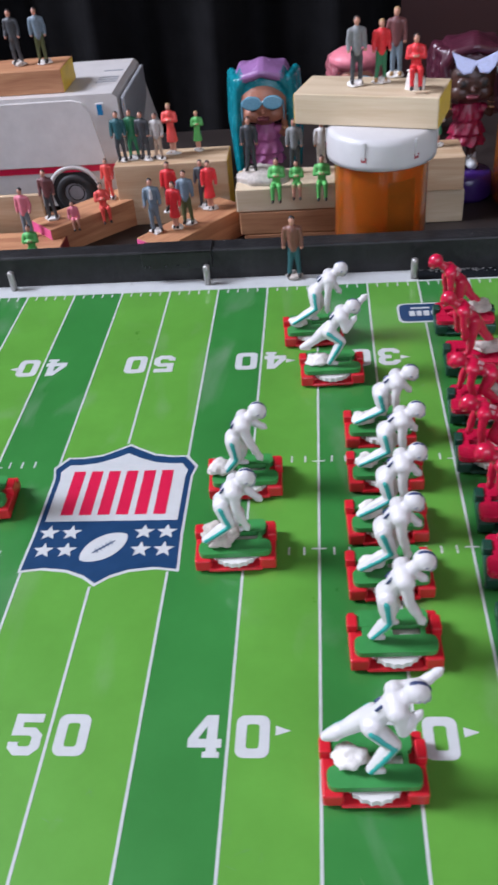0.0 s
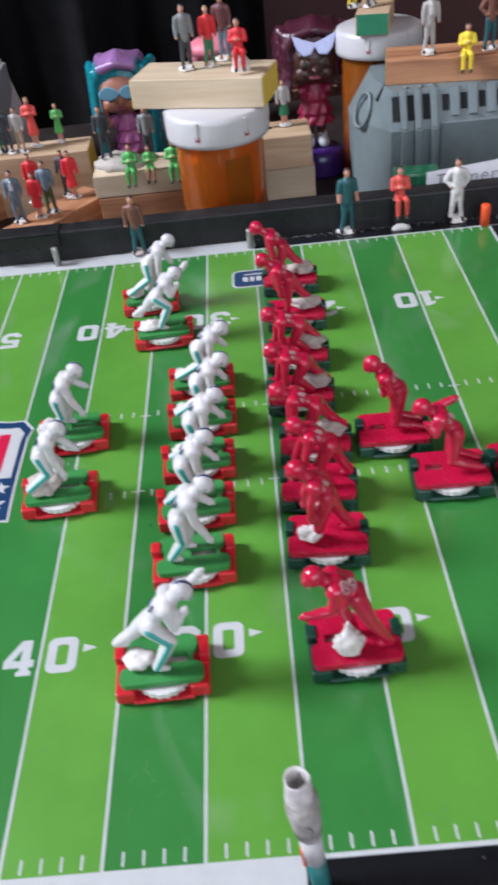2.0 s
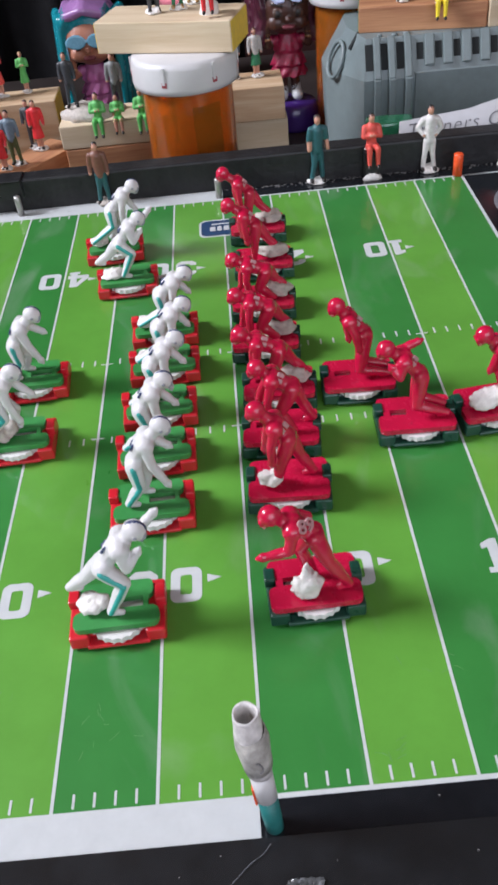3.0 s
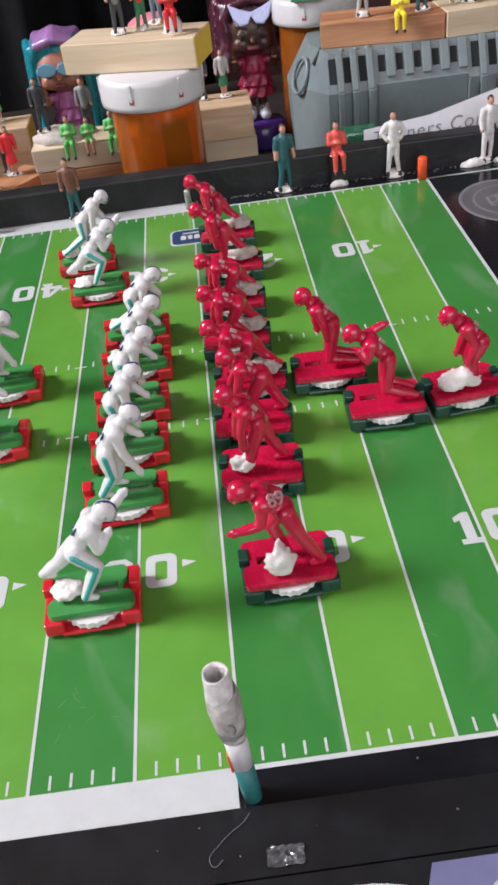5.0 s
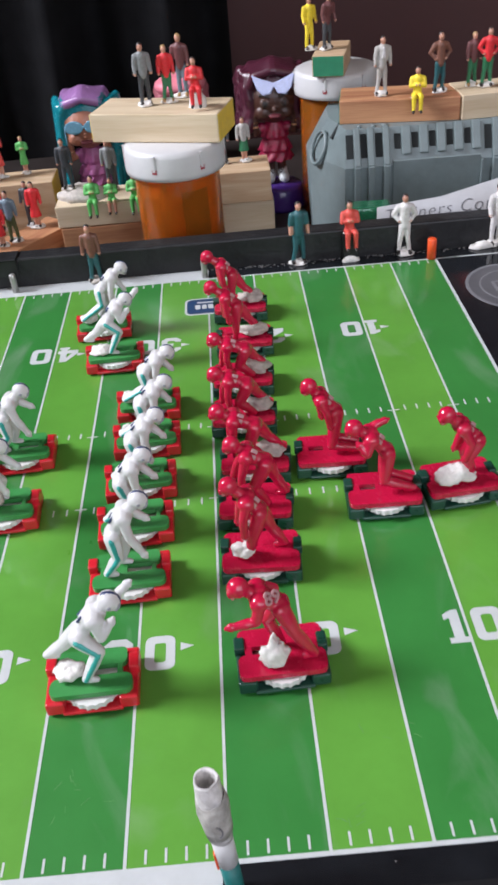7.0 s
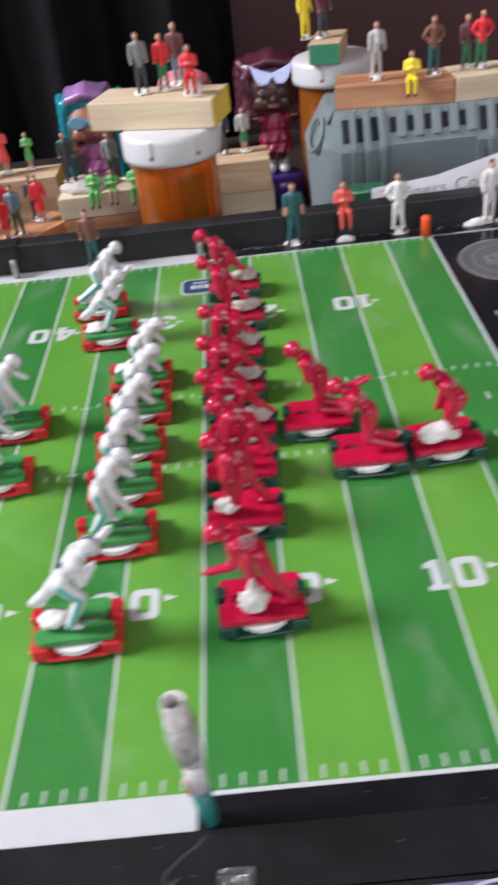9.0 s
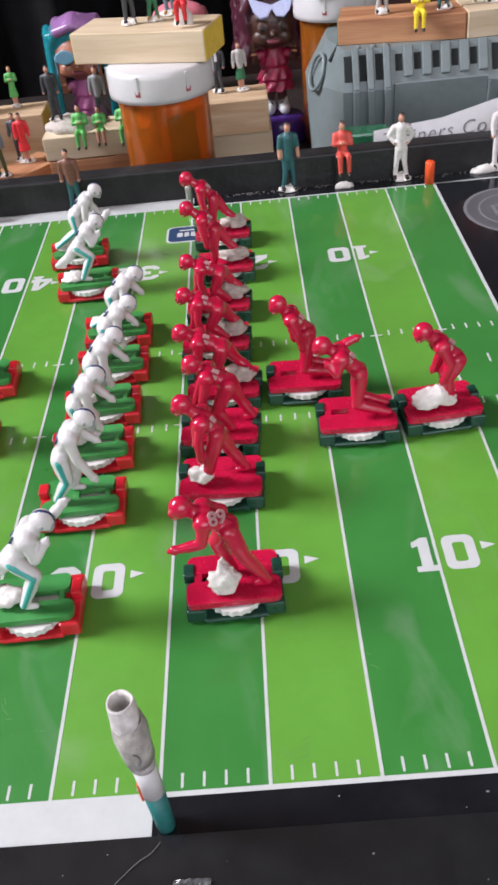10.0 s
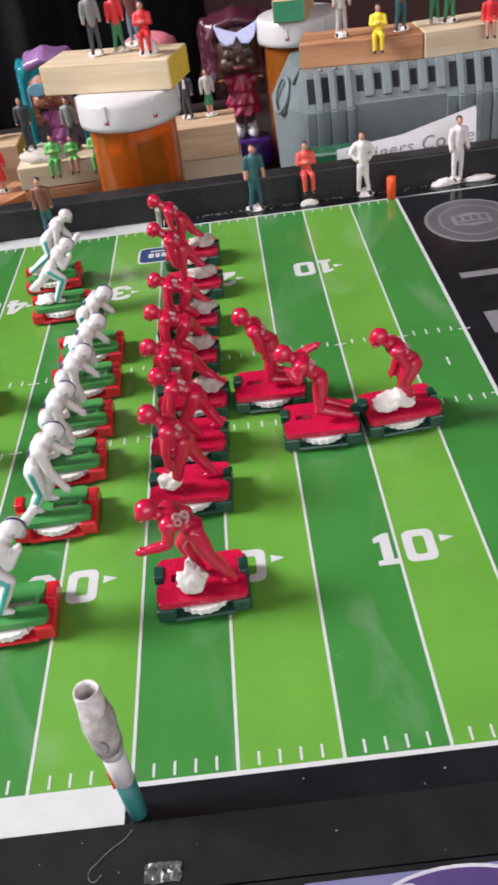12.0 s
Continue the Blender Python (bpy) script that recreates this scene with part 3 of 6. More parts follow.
        box(bm, (x - r, y - r, z), (x + r * rng.uniform(1, 2.5), y + r, z + 0.00012))
    tagged(part("dust", bm, DUST, board, "pale dust specks"), kind="stuff")
    # dust gathered along the foot of the back rail
    bm = shape()
    for k in range(160):
        x = rng.uniform(0.142, 0.34)
        y = 0.372 - abs(rng.gauss(0, 0.0016))
        r = rng.uniform(0.0001, 0.00045)
        box(bm, (x - r, y - r, -0.0001), (x + r * 2, y + r, 0.0002))
    tagged(part("dust", bm, DUST, board, "pale dust along the rail"), kind="stuff")


def scuffs(board):
    """Short hair-thin pale scratches left on the glossy print."""
    rng = random.Random(31)
    bm = shape()
    for x, y, n, spread in ((0.092, 0.022, 9, 0.010), (0.175, 0.008, 7, 0.005), (0.255, 0.318, 8, 0.010), (0.062, 0.040, 6, 0.008), (0.120, 0.318, 6, 0.012), (0.015, 0.055, 5, 0.012), (0.200, 0.030, 5, 0.015)):
        for k in range(n):
            a = rng.uniform(0, math.pi)
            p = Vector((x + rng.gauss(0, spread * 0.5), y + rng.gauss(0, spread * 0.4)))
            if p.y < 0.002 or p.y > W - 0.002:
                continue
            pts = [p]
            for q in range(3):
                a += rng.uniform(-0.5, 0.5)
                pts.append(pts[-1] + Vector((math.cos(a), math.sin(a))) * rng.uniform(0.0004, 0.0016))
            stroke(bm, pts, rng.uniform(0.00006, 0.00015), 0.0, 0.00006)
    tagged(part("scratch", bm, SCUFF, board, "fine pale scratches in the print"), kind="stuff")


def emblem(board):
    cx = 0.0015
    half = [(0.0, 0.2172), (0.005, 0.2140), (0.012, 0.2100), (0.020, 0.2085), (0.0265, 0.2085), (0.0315, 0.2015), (0.0300, 0.1950),
            (0.0300, 0.160), (0.0308, 0.1405), (0.022, 0.1418), (0.012, 0.1405), (0.005, 0.1375), (0.0, 0.1335)]
    full = half + [(-x, y) for x, y in half[-2:0:-1]]

    def scaled(k, dy=0.0):
        return [(cx + x * k, 0.176 + dy + (y - 0.176) * k) for x, y in reversed(full)]

    bm = shape()
    prism(bm, scaled(1.0), 0, 0.00012, 0)
    part("printed_shield", bm, PRINT_WHITE, board, "white shield rim")
    bm = shape()
    prism(bm, scaled(0.965), 0.0001, 0.00022, 0)
    shield = part("printed_shield", bm, PRINT_NAVY, board, "navy blue shield with white stars and a ball")
    top = [(0.0, 0.2105), (0.006, 0.2070), (0.013, 0.2040), (0.020, 0.2030), (0.0245, 0.2030), (0.0275, 0.1985), (0.0268, 0.194), (0.0268, 0.1680)]
    bm = shape()
    prism(bm, [(cx + x, y) for x, y in reversed(top + [(-x, y) for x, y in top[:0:-1]])], 0.0002, 0.00032, 0)
    part("printed_panel", bm, PRINT_WHITE, shield, "white upper shield panel")
    # red strokes in place of the lettering
    for k in range(6):
        x = cx - 0.0215 + k * 0.0076
        bm = shape()
        box(bm, (x, 0.1715, 0.0003), (x + 0.0050, 0.1985, 0.00042))
        part("printed_bar", bm, PRINT_RED, shield, "plain red printed bar")
    for x in (-0.0235, -0.0145, 0.0145, 0.0235):
        for y in (0.1615, 0.1520):
            pts = []
            for k in range(10):
                r = 0.0042 if k % 2 == 0 else 0.0018
                a = math.pi / 2 + k * math.pi / 5
                pts.append((cx + x + r * math.cos(a), y + r * math.sin(a)))
            bm = shape()
            prism(bm, pts, 0.0002, 0.00032)
            part("printed_star", bm, PRINT_WHITE, shield)
    bm = shape()
    tilt = Matrix.Translation((cx, 0.1535, 0)) @ Matrix.Rotation(radians(40), 4, 'Z')
    lens = [(0.0105 * math.cos(a), 0.0060 * math.sin(a) * (abs(math.sin(a)) ** 0.35)) for a in (2 * math.pi * k / 32 for k in range(32))]
    prism(bm, lens, 0.0002, 0.00034, 0, tilt)
    box(bm, (-0.005, -0.0003, 0.0003), (0.005, 0.0003, 0.00042), 1, m=tilt)
    for k in (-3, -1.5, 0, 1.5, 3):
        box(bm, (k * 0.0011 - 0.0002, -0.0012, 0.0003), (k * 0.0011 + 0.0002, 0.0012, 0.00044), 1, m=tilt)
    part("printed_ball", bm, [PRINT_WHITE, PRINT_NAVY], shield)


game_board()


# ---- playing pieces ----
MM = 0.001


def base_mesh(mat, name):
    """The moulded tray on which a player stands: 29 by 18 mm."""
    bm = shape()
    b = 0.0007
    box(bm, (0, 0.0030, 0.0012), (0.029, 0.018, 0.0030), 0, 0.0005)
    box(bm, (0, 0, 0.0008), (0.0060, 0.018, 0.0060), 0, b)
    box(bm, (0.0230, 0, 0.0008), (0.029, 0.018, 0.0060), 0, b)
    box(bm, (0.0055, 0.0130, 0.0010), (0.0235, 0.018, 0.0058), 0, b)
    box(bm, (0.0050, -0.0007, 0.0008), (0.0240, 0.0030, 0.0024), 0, 0.0006)
    box(bm, (-0.0004, 0.0105, 0.0050), (0.0030, 0.0150, 0.0090), 0, 0.0005)
    box(bm, (0.0262, 0.0085, 0.0050), (0.0294, 0.0140, 0.0090), 0, 0.0005)
    for x in (0.003, 0.026):
        for y in (0.003, 0.015):
            box(bm, (x - 0.0006, y - 0.0004, 0.0), (x + 0.0006, y + 0.0004, 0.0012))
    return mesh_of(name, bm, mat)


def dial_mesh():
    bm = shape()
    n = 66
    out = [((0.0146 + 0.0092 * (1 + 0.035 * math.cos(22 * 2 * math.pi * k / n)) * math.cos(2 * math.pi * k / n)),
            0.0080 + 0.0092 * (1 + 0.035 * math.cos(22 * 2 * math.pi * k / n)) * math.sin(2 * math.pi * k / n)) for k in range(n)]
    prism(bm, out, 0.0036, 0.0056)
    return mesh_of("dial", bm, DIAL_WHITE)


def plate_mesh(white):
    """The clipped-in plate, two bars joined at both ends round a slot."""
    bm = shape()
    z0, z1 = 0.0061, 0.0082
    if white:
        prism(bm, rounded(0.0145, 0.0043, 0.0130, 0.0031, 0.0024), z0, z1)
        prism(bm, rounded(0.0138, 0.0138, 0.0118, 0.0030, 0.0020), z0, z1)
        box(bm, (0.0042, 0.0070, z0 + 0.0001), (0.0138, 0.0112, z1 - 0.0001))
        box(bm, (0.0226, 0.0070, z0 + 0.0001), (0.0242, 0.0112, z1 - 0.0001))
        return mesh_of("stand_plate", bm, GREEN_PLATE)
    prism(bm, rounded(0.0145, 0.0045, 0.0139, 0.0040, 0.0022), z0, z1)
    prism(bm, rounded(0.0145, 0.0146, 0.0136, 0.0033, 0.0022), z0, z1)
    box(bm, (0.0115, 0.0080, z0 + 0.0001), (0.0262, 0.0116, z1 - 0.0001))
    box(bm, (0.0030, 0.0080, z0 + 0.0001), (0.0052, 0.0116, z1 - 0.0001))
    return mesh_of("stand_plate", bm, RED_PLATE)


RED_TRAY, GREEN_TRAY = base_mesh(RED_BASE, "base"), base_mesh(GREEN_BASE, "base")
DIAL = dial_mesh()
PLATES = {True: plate_mesh(True), False: plate_mesh(False)}

# Moulds, in millimetres on the tray, facing along +x: head, chest, hip, then (elbow, hand) and (knee, foot) of the near and the far side.
MOULDS = {
    "runner": ((25.0, 9, 38.5), (20.0, 9, 34.2), (13.4, 9, 26), ((21.5, 4, 28.5), (25, 5.5, 33)), ((27.0, 13, 36.2), (30.6, 13.5, 39.8)), ((19.2, 5, 21.5), (13.5, 5, 10)), ((7.0, 12, 18.5), (1.2, 12, 15))),
    "striding": ((22.3, 9, 39.8), (16.4, 9, 34.2), (11.2, 9, 25.2), ((18.0, 3.6, 27.5), (21.6, 3.4, 19.5)), ((20, 13.5, 30), (23, 13.5, 27.5)), ((12.2, 6, 17.2), (7.0, 6, 10)), ((14.5, 12, 17.5), (12.0, 12, 10))),
    "crouch": ((25.0, 9, 35.0), (20.0, 9, 31.0), (13.4, 9, 24.2), ((19.6, 3.8, 25.5), (20.6, 3.8, 17.5)), ((22.5, 13.5, 26.5), (26, 13.5, 22)), ((15.0, 5, 18), (4.2, 5, 11)), ((18.0, 12, 17), (13.5, 12, 10))),
    "sprint": ((27.0, 9, 40.0), (21.0, 9, 35.8), (14.0, 9, 29.5), ((22.2, 4, 29.4), (30.2, 4, 28.0)), ((15.5, 13.5, 33), (19, 13.5, 28.5)), ((10.6, 5, 21.5), (4.2, 5, 10)), ((18.8, 11, 22.8), (14, 11, 10))),
    "reach": ((27.0, 9, 38.5), (20.6, 9, 32.6), (15.6, 9, 26.5), ((21.2, 4, 27), (21.0, 4, 20)), ((23, 13, 27), (23, 13, 19)), ((17.4, 5, 19), (19, 5, 10)), ((11.2, 11, 17.5), (5.5, 11, 10))),
    "line": ((27.0, 9, 30.5), (20.8, 9, 27.0), (12.5, 9, 23.2), ((21.5, 4, 20.5), (20, 4, 13)), ((23.5, 13, 20), (24.5, 13, 12.5)), ((16.0, 5, 16), (9.5, 5, 10)), ((8.0, 12, 16), (2.2, 12, 10))),
    "kneeling": ((23.2, 9, 40.0), (18.6, 9, 34.4), (12.0, 9, 27), ((16.6, 4, 30), (15.0, 4.5, 23)), ((19, 13, 29), (18, 12.5, 23)), ((14.0, 6, 12.5), (3.0, 6, 10)), ((13.6, 12, 12.5), (3.4, 12, 10))),
    "swinging": ((26.7, 9, 37.6), (20.5, 9, 33.4), (13.7, 9, 25.6), ((22, 4, 28.5), (25, 5, 32)), ((18, 13, 35.6), (14.6, 13.5, 36.6)), ((14.8, 6, 14), (3.2, 6, 10)), ((14.4, 12, 14), (3.6, 12, 10))),
    "bent": ((23.0, 9, 38.6), (17.0, 9, 33.2), (9.6, 9, 25.6), ((13.6, 4, 27), (15.8, 4.4, 20)), ((14.5, 13, 27), (16.8, 12.6, 20)), ((13.4, 6, 19), (11, 6, 10)), ((13, 12, 19), (10, 12, 10))),
}


def player_mesh(mould, head_x, head_z, red, seed):
    rng = random.Random(seed)
    M = MOULDS[mould]
    rx, _, rz = M[0]
    grow, shift = (head_z - 8) / (rz - 8), head_x - rx
    way = -1 if red else 1

    def v(p, j=0.25):
        """A joint, leaned and stretched with the head, a little uneven."""
        x, y, z = p
        up = max(0.0, (z - 10) / (rz - 10))
        x, z = x + shift * up + rng.uniform(-j, j), 8 + (z - 8) * grow if z > 10 else z
        return Vector((0.029 - x * MM if red else x * MM, y * MM, z * MM))

    head, chest, hip = v(M[0], 0), v(M[1], 0.1), v(M[2], 0.1)
    bm = shape()
    side = Vector((0, 0.0029, 0))
    waist = hip.lerp(chest, 0.42)
    limb(bm, hip, waist, 0.0031, 0.0028, 0, 14)
    limb(bm, waist, chest, 0.0028, 0.0037, 0, 14)
    # shoulder pads: a broad yoke with a cap at either end
    limb(bm, chest - side * 1.05, chest + side * 1.05, 0.0031, 0.0031, 0, 12)
    for k in (-1, 1):
        ball(bm, chest + side * 1.38 * k, (0.0031, 0.0022, 0.0027), 0, 12)
    limb(bm, hip - side * 0.55, hip + side * 0.55, 0.0030, 0.0030, 0, 12)
    back = (chest - hip).normalized()
    limb(bm, hip.lerp(chest, 0.12) - side * 0.75, hip.lerp(chest, 0.12) + side * 0.75, 0.0026, 0.0026, 0, 10)
    limb(bm, chest, chest.lerp(head, 0.6), 0.0024, 0.0022, 0)
    # helmet with an ear hole, a centre stripe and a face guard of three bars
    ball(bm, head, (0.0035, 0.0032, 0.0034), 0, 20)
    f = Vector((way, 0, -0.30)).normalized()
    u = Vector((way * 0.30, 0, 1)).normalized()
    for drop in (0.0002, 0.0013, 0.0024):
        c = head + f * (0.0034 if drop < 0.002 else 0.0028) - u * drop
        limb(bm, c - side * 0.55, c + side * 0.55, 0.00052, 0.00052, 3 if not red or drop > 0.002 else 0, 6)
    limb(bm, head + f * 0.0024 - u * 0.0028, head + f * 0.0008 - u * 0.0026, 0.0012, 0.0013, 0, 8)
    if not red:
        for k in (-1, 1):
            ball(bm, head + side * 1.08 * k + f * 0.0004 - u * 0.0004, 0.0006, 3, 8)
        for a0 in range(-30, 130, 20):
            a, b = radians(a0), radians(a0 + 22)
            limb(bm, head + (f * math.cos(a) + u * math.sin(a)) * 0.0033, head + (f * math.cos(b) + u * math.sin(b)) * 0.0033, 0.00055, 0.00055, 2, 6)
    for s, (elbow, hand) in zip((-1, 1), (M[3], M[4])):
        e, h = v(elbow), v(hand)
        limb(bm, chest + side * 1.35 * s, e, 0.0022, 0.0017, 0)
        limb(bm, e, e.lerp(h, 0.45), 0.0017, 0.0017, 0)
        limb(bm, e.lerp(h, 0.45), h, 0.0017, 0.0012, 0)
        ball(bm, h, (0.0017, 0.0014, 0.0017), 0, 10)
        limb(bm, h, h + (h - e).normalized() * 0.0016, 0.0011, 0.0008, 0, 8)
    for s, (knee, foot) in zip((-1, 1), (M[5], M[6])):
        k, t = v(knee), v(foot, 0.1)
        top = hip + side * 0.62 * s
        limb(bm, top, top.lerp(k, 0.5), 0.0030, 0.0028, 0, 12)
        limb(bm, top.lerp(k, 0.5), k, 0.0028, 0.0022, 0, 12)
        limb(bm, k, k.lerp(t, 0.38), 0.0021, 0.0022, 0, 12)
        limb(bm, k.lerp(t, 0.38), t, 0.0022, 0.0014, 0, 12)
        limb(bm, t, t + Vector((way * 0.0032, 0, -0.0008)), 0.0015, 0.0011, 0)
        if not red:
            out = Vector((0, 0.0021 * s, 0.0004))
            limb(bm, top + out * 1.3, k + out * 0.95, 0.0010, 0.0008, 1, 6)
            limb(bm, k + out * 0.95, k.lerp(t, 0.4) + out * 0.95, 0.0008, 0.0008, 1, 6)
            limb(bm, k.lerp(t, 0.4) + out * 0.95, t + out * 0.6, 0.0008, 0.0007, 1, 6)
    if not red:
        # dark number strokes on the back
        out = Vector((-back.z * way, 0, back.x * way))
        for k in (-0.5, 0.5):
            c = hip.lerp(chest, 0.66) + out * 0.0034 + side * k
            limb(bm, c - back * 0.0012, c + back * 0.0012, 0.0004, 0.0004, 2, 6)
    mats = [RED_FIG, RED_FIG, RED_FIG, GUARD_PINK] if red else [WHITE_FIG, AQUA, NAVY_PAINT, MASK_GREY]
    return moulded("figurine", bm, mats, 0.00036), hip, chest


def putty_mesh(c, r, seed, mat):
    bm = shape()
    lump(bm, [k * MM for k in c], [k * MM for k in r], 0, seed, 0.5, 30)
    return mesh_of("putty", bm, mat)


def player(x, y, angle, pose_name, head_x, head_z, red, seed, putty=None, number=""):
    team = "red crouching football figurine on a dark green base" if red else "white football figurine with aqua stripes on a red base"
    t = holder("football_player_piece", team, "game piece", Matrix.Translation((x, y, 0)) @ Matrix.Rotation(radians(angle), 4, 'Z'),
               "red team pieces" if red else "white team pieces")
    deep = Matrix.Translation((-0.0003, -0.0008, 0)) @ Matrix.Diagonal((1.02, 1.12, 1, 1))
    piece("base", GREEN_TRAY if red else RED_TRAY, t, "dark green plastic tray" if red else "bright red plastic tray", deep)
    piece("dial", DIAL, t, "white scalloped dial", deep)
    piece("stand_plate", PLATES[not red], t, at=deep)
    data, hip, chest = player_mesh(pose_name, head_x, head_z, red, seed)
    piece("figurine", data, t)
    if red:
        # shirt number on the back: a read one as figures, the others as pale bars
        up = (chest - hip).normalized()
        out = (Vector((0.55, -0.75, 0.6)) - up * up.dot(Vector((0.55, -0.75, 0.6)))).normalized()
        across = up.cross(out)
        if number:
            up = (Vector((0.25, 0, 1)) - out * out.dot(Vector((0.25, 0, 1)))).normalized()
            across = up.cross(out)
        m = Matrix((across, up, out)).transposed().to_4x4()
        m.translation = hip.lerp(chest, 0.78) + out * 0.0050
        if number:
            tx = bpy.data.curves.new("shirt_number", 'FONT')
            tx.body, tx.size, tx.extrude, tx.offset = number, 0.0056, 0.00040, 0.00012
            tx.align_x, tx.align_y = 'CENTER', 'CENTER'
            tx.materials.append(NUM_GREY)
            ob = new("shirt_number", tx)
            ob.parent = t
            ob.matrix_basis = m
            tagged(ob, "pale grey shirt number")
        else:
            bm = shape()
            for k in (-1, 1):
                box(bm, (k * 0.0011 - 0.0008, -0.0013, -0.0016), (k * 0.0011 + 0.0008, 0.0013, -0.0008), 0, 0.0003)
            ob = part("shirt_number", bm, NUM_GREY, t, "pale grey shirt number bar")
            ob.matrix_basis = m
    if putty:
        c, r, pale = putty
        piece("putty", putty_mesh(c, r, seed, CLAY if pale else GREY_CLAY), t, "pressed lump of pale putty")
    return t


LUMP_L = ((8, 8.5, 9.5), (4.6, 3.4, 3.0), True)
WHITES = [
    (0.0846, 0.0513, 1.8, "runner", 25.2, 39.8, 1, ((8, 8.5, 10), (5, 3.6, 3.4), True)), (0.0940, 0.0966, 2.0, "striding", 22.3, 40.6, 2, None),
    (0.0946, 0.1258, 2.4, "crouch", 21.5, 37.6, 3, LUMP_L), (0.0953, 0.1528, 2.5, "crouch", 24.6, 36.6, 4, LUMP_L), (0.0965, 0.1822, 1.6, "crouch", 25.6, 33.8, 5, LUMP_L),
    (0.0960, 0.2104, 1.0, "crouch", 26.3, 32.2, 6, LUMP_L), (0.0766, 0.2577, 2.3, "runner", 24.4, 37.0, 7, ((8, 8, 9.5), (5.5, 4, 3), True)), (0.0680, 0.2930, 3.0, "crouch", 28.6, 37.8, 8, LUMP_L),
    (0.0405, 0.1793, 3.0, "striding", 21.3, 37.2, 9, ((4, 8, 10), (4, 4.5, 3), True)), (0.0392, 0.1404, 2.5, "crouch", 20.5, 37.0, 10, ((9, 8, 10.5), (6.5, 5, 4), False)),
    (-0.0690, 0.1685, 3.0, "crouch", 20.5, 37.0, 11, None),
]
for x, y, a, p, hx, hz, s, putty in WHITES:
    player(x, y, a, p, hx, hz, False, s, putty)

BLOB = ((20.5, 9.5, 10.5), (6.8, 4.2, 3.9), False)
REDS = [
    (0.1461, 0.0528, 2.2, "sprint", 26.2, 39.4, 21, ((12.0, 4.6, 11.5), (4.4, 3.2, 8.0), True)), (0.1418, 0.1013, -3.0, "reach", 24.0, 39.8, 22, ((8.6, 5.5, 12), (4.2, 3.4, 4.4), True)),
    (0.1413, 0.1308, -5.0, "line", 22.0, 35.8, 23, None), (0.1430, 0.1585, -3.5, "line", 28.6, 32.0, 24, BLOB), (0.1400, 0.1930, -3.0, "line", 26.0, 29.0, 25, BLOB),
    (0.1412, 0.2255, -3.0, "line", 27.0, 28.0, 26, BLOB), (0.1440, 0.2625, -2.0, "reach", 29.6, 37.0, 27, BLOB), (0.1434, 0.3000, -1.5, "reach", 30.2, 36.9, 28, BLOB),
    (0.1753, 0.1583, -2.0, "kneeling", 22.8, 40.6, 29, None), (0.1927, 0.1300, -1.5, "swinging", 26.3, 38.6, 30, None), (0.2251, 0.1310, 6.0, "bent", 22.0, 39.4, 31, ((12.0, 7, 11), (7.2, 5, 4.8), True)),
]
for x, y, a, p, hx, hz, s, putty in REDS:
    player(x, y, a, p, hx, hz, True, s, putty, "89" if s == 21 else "")


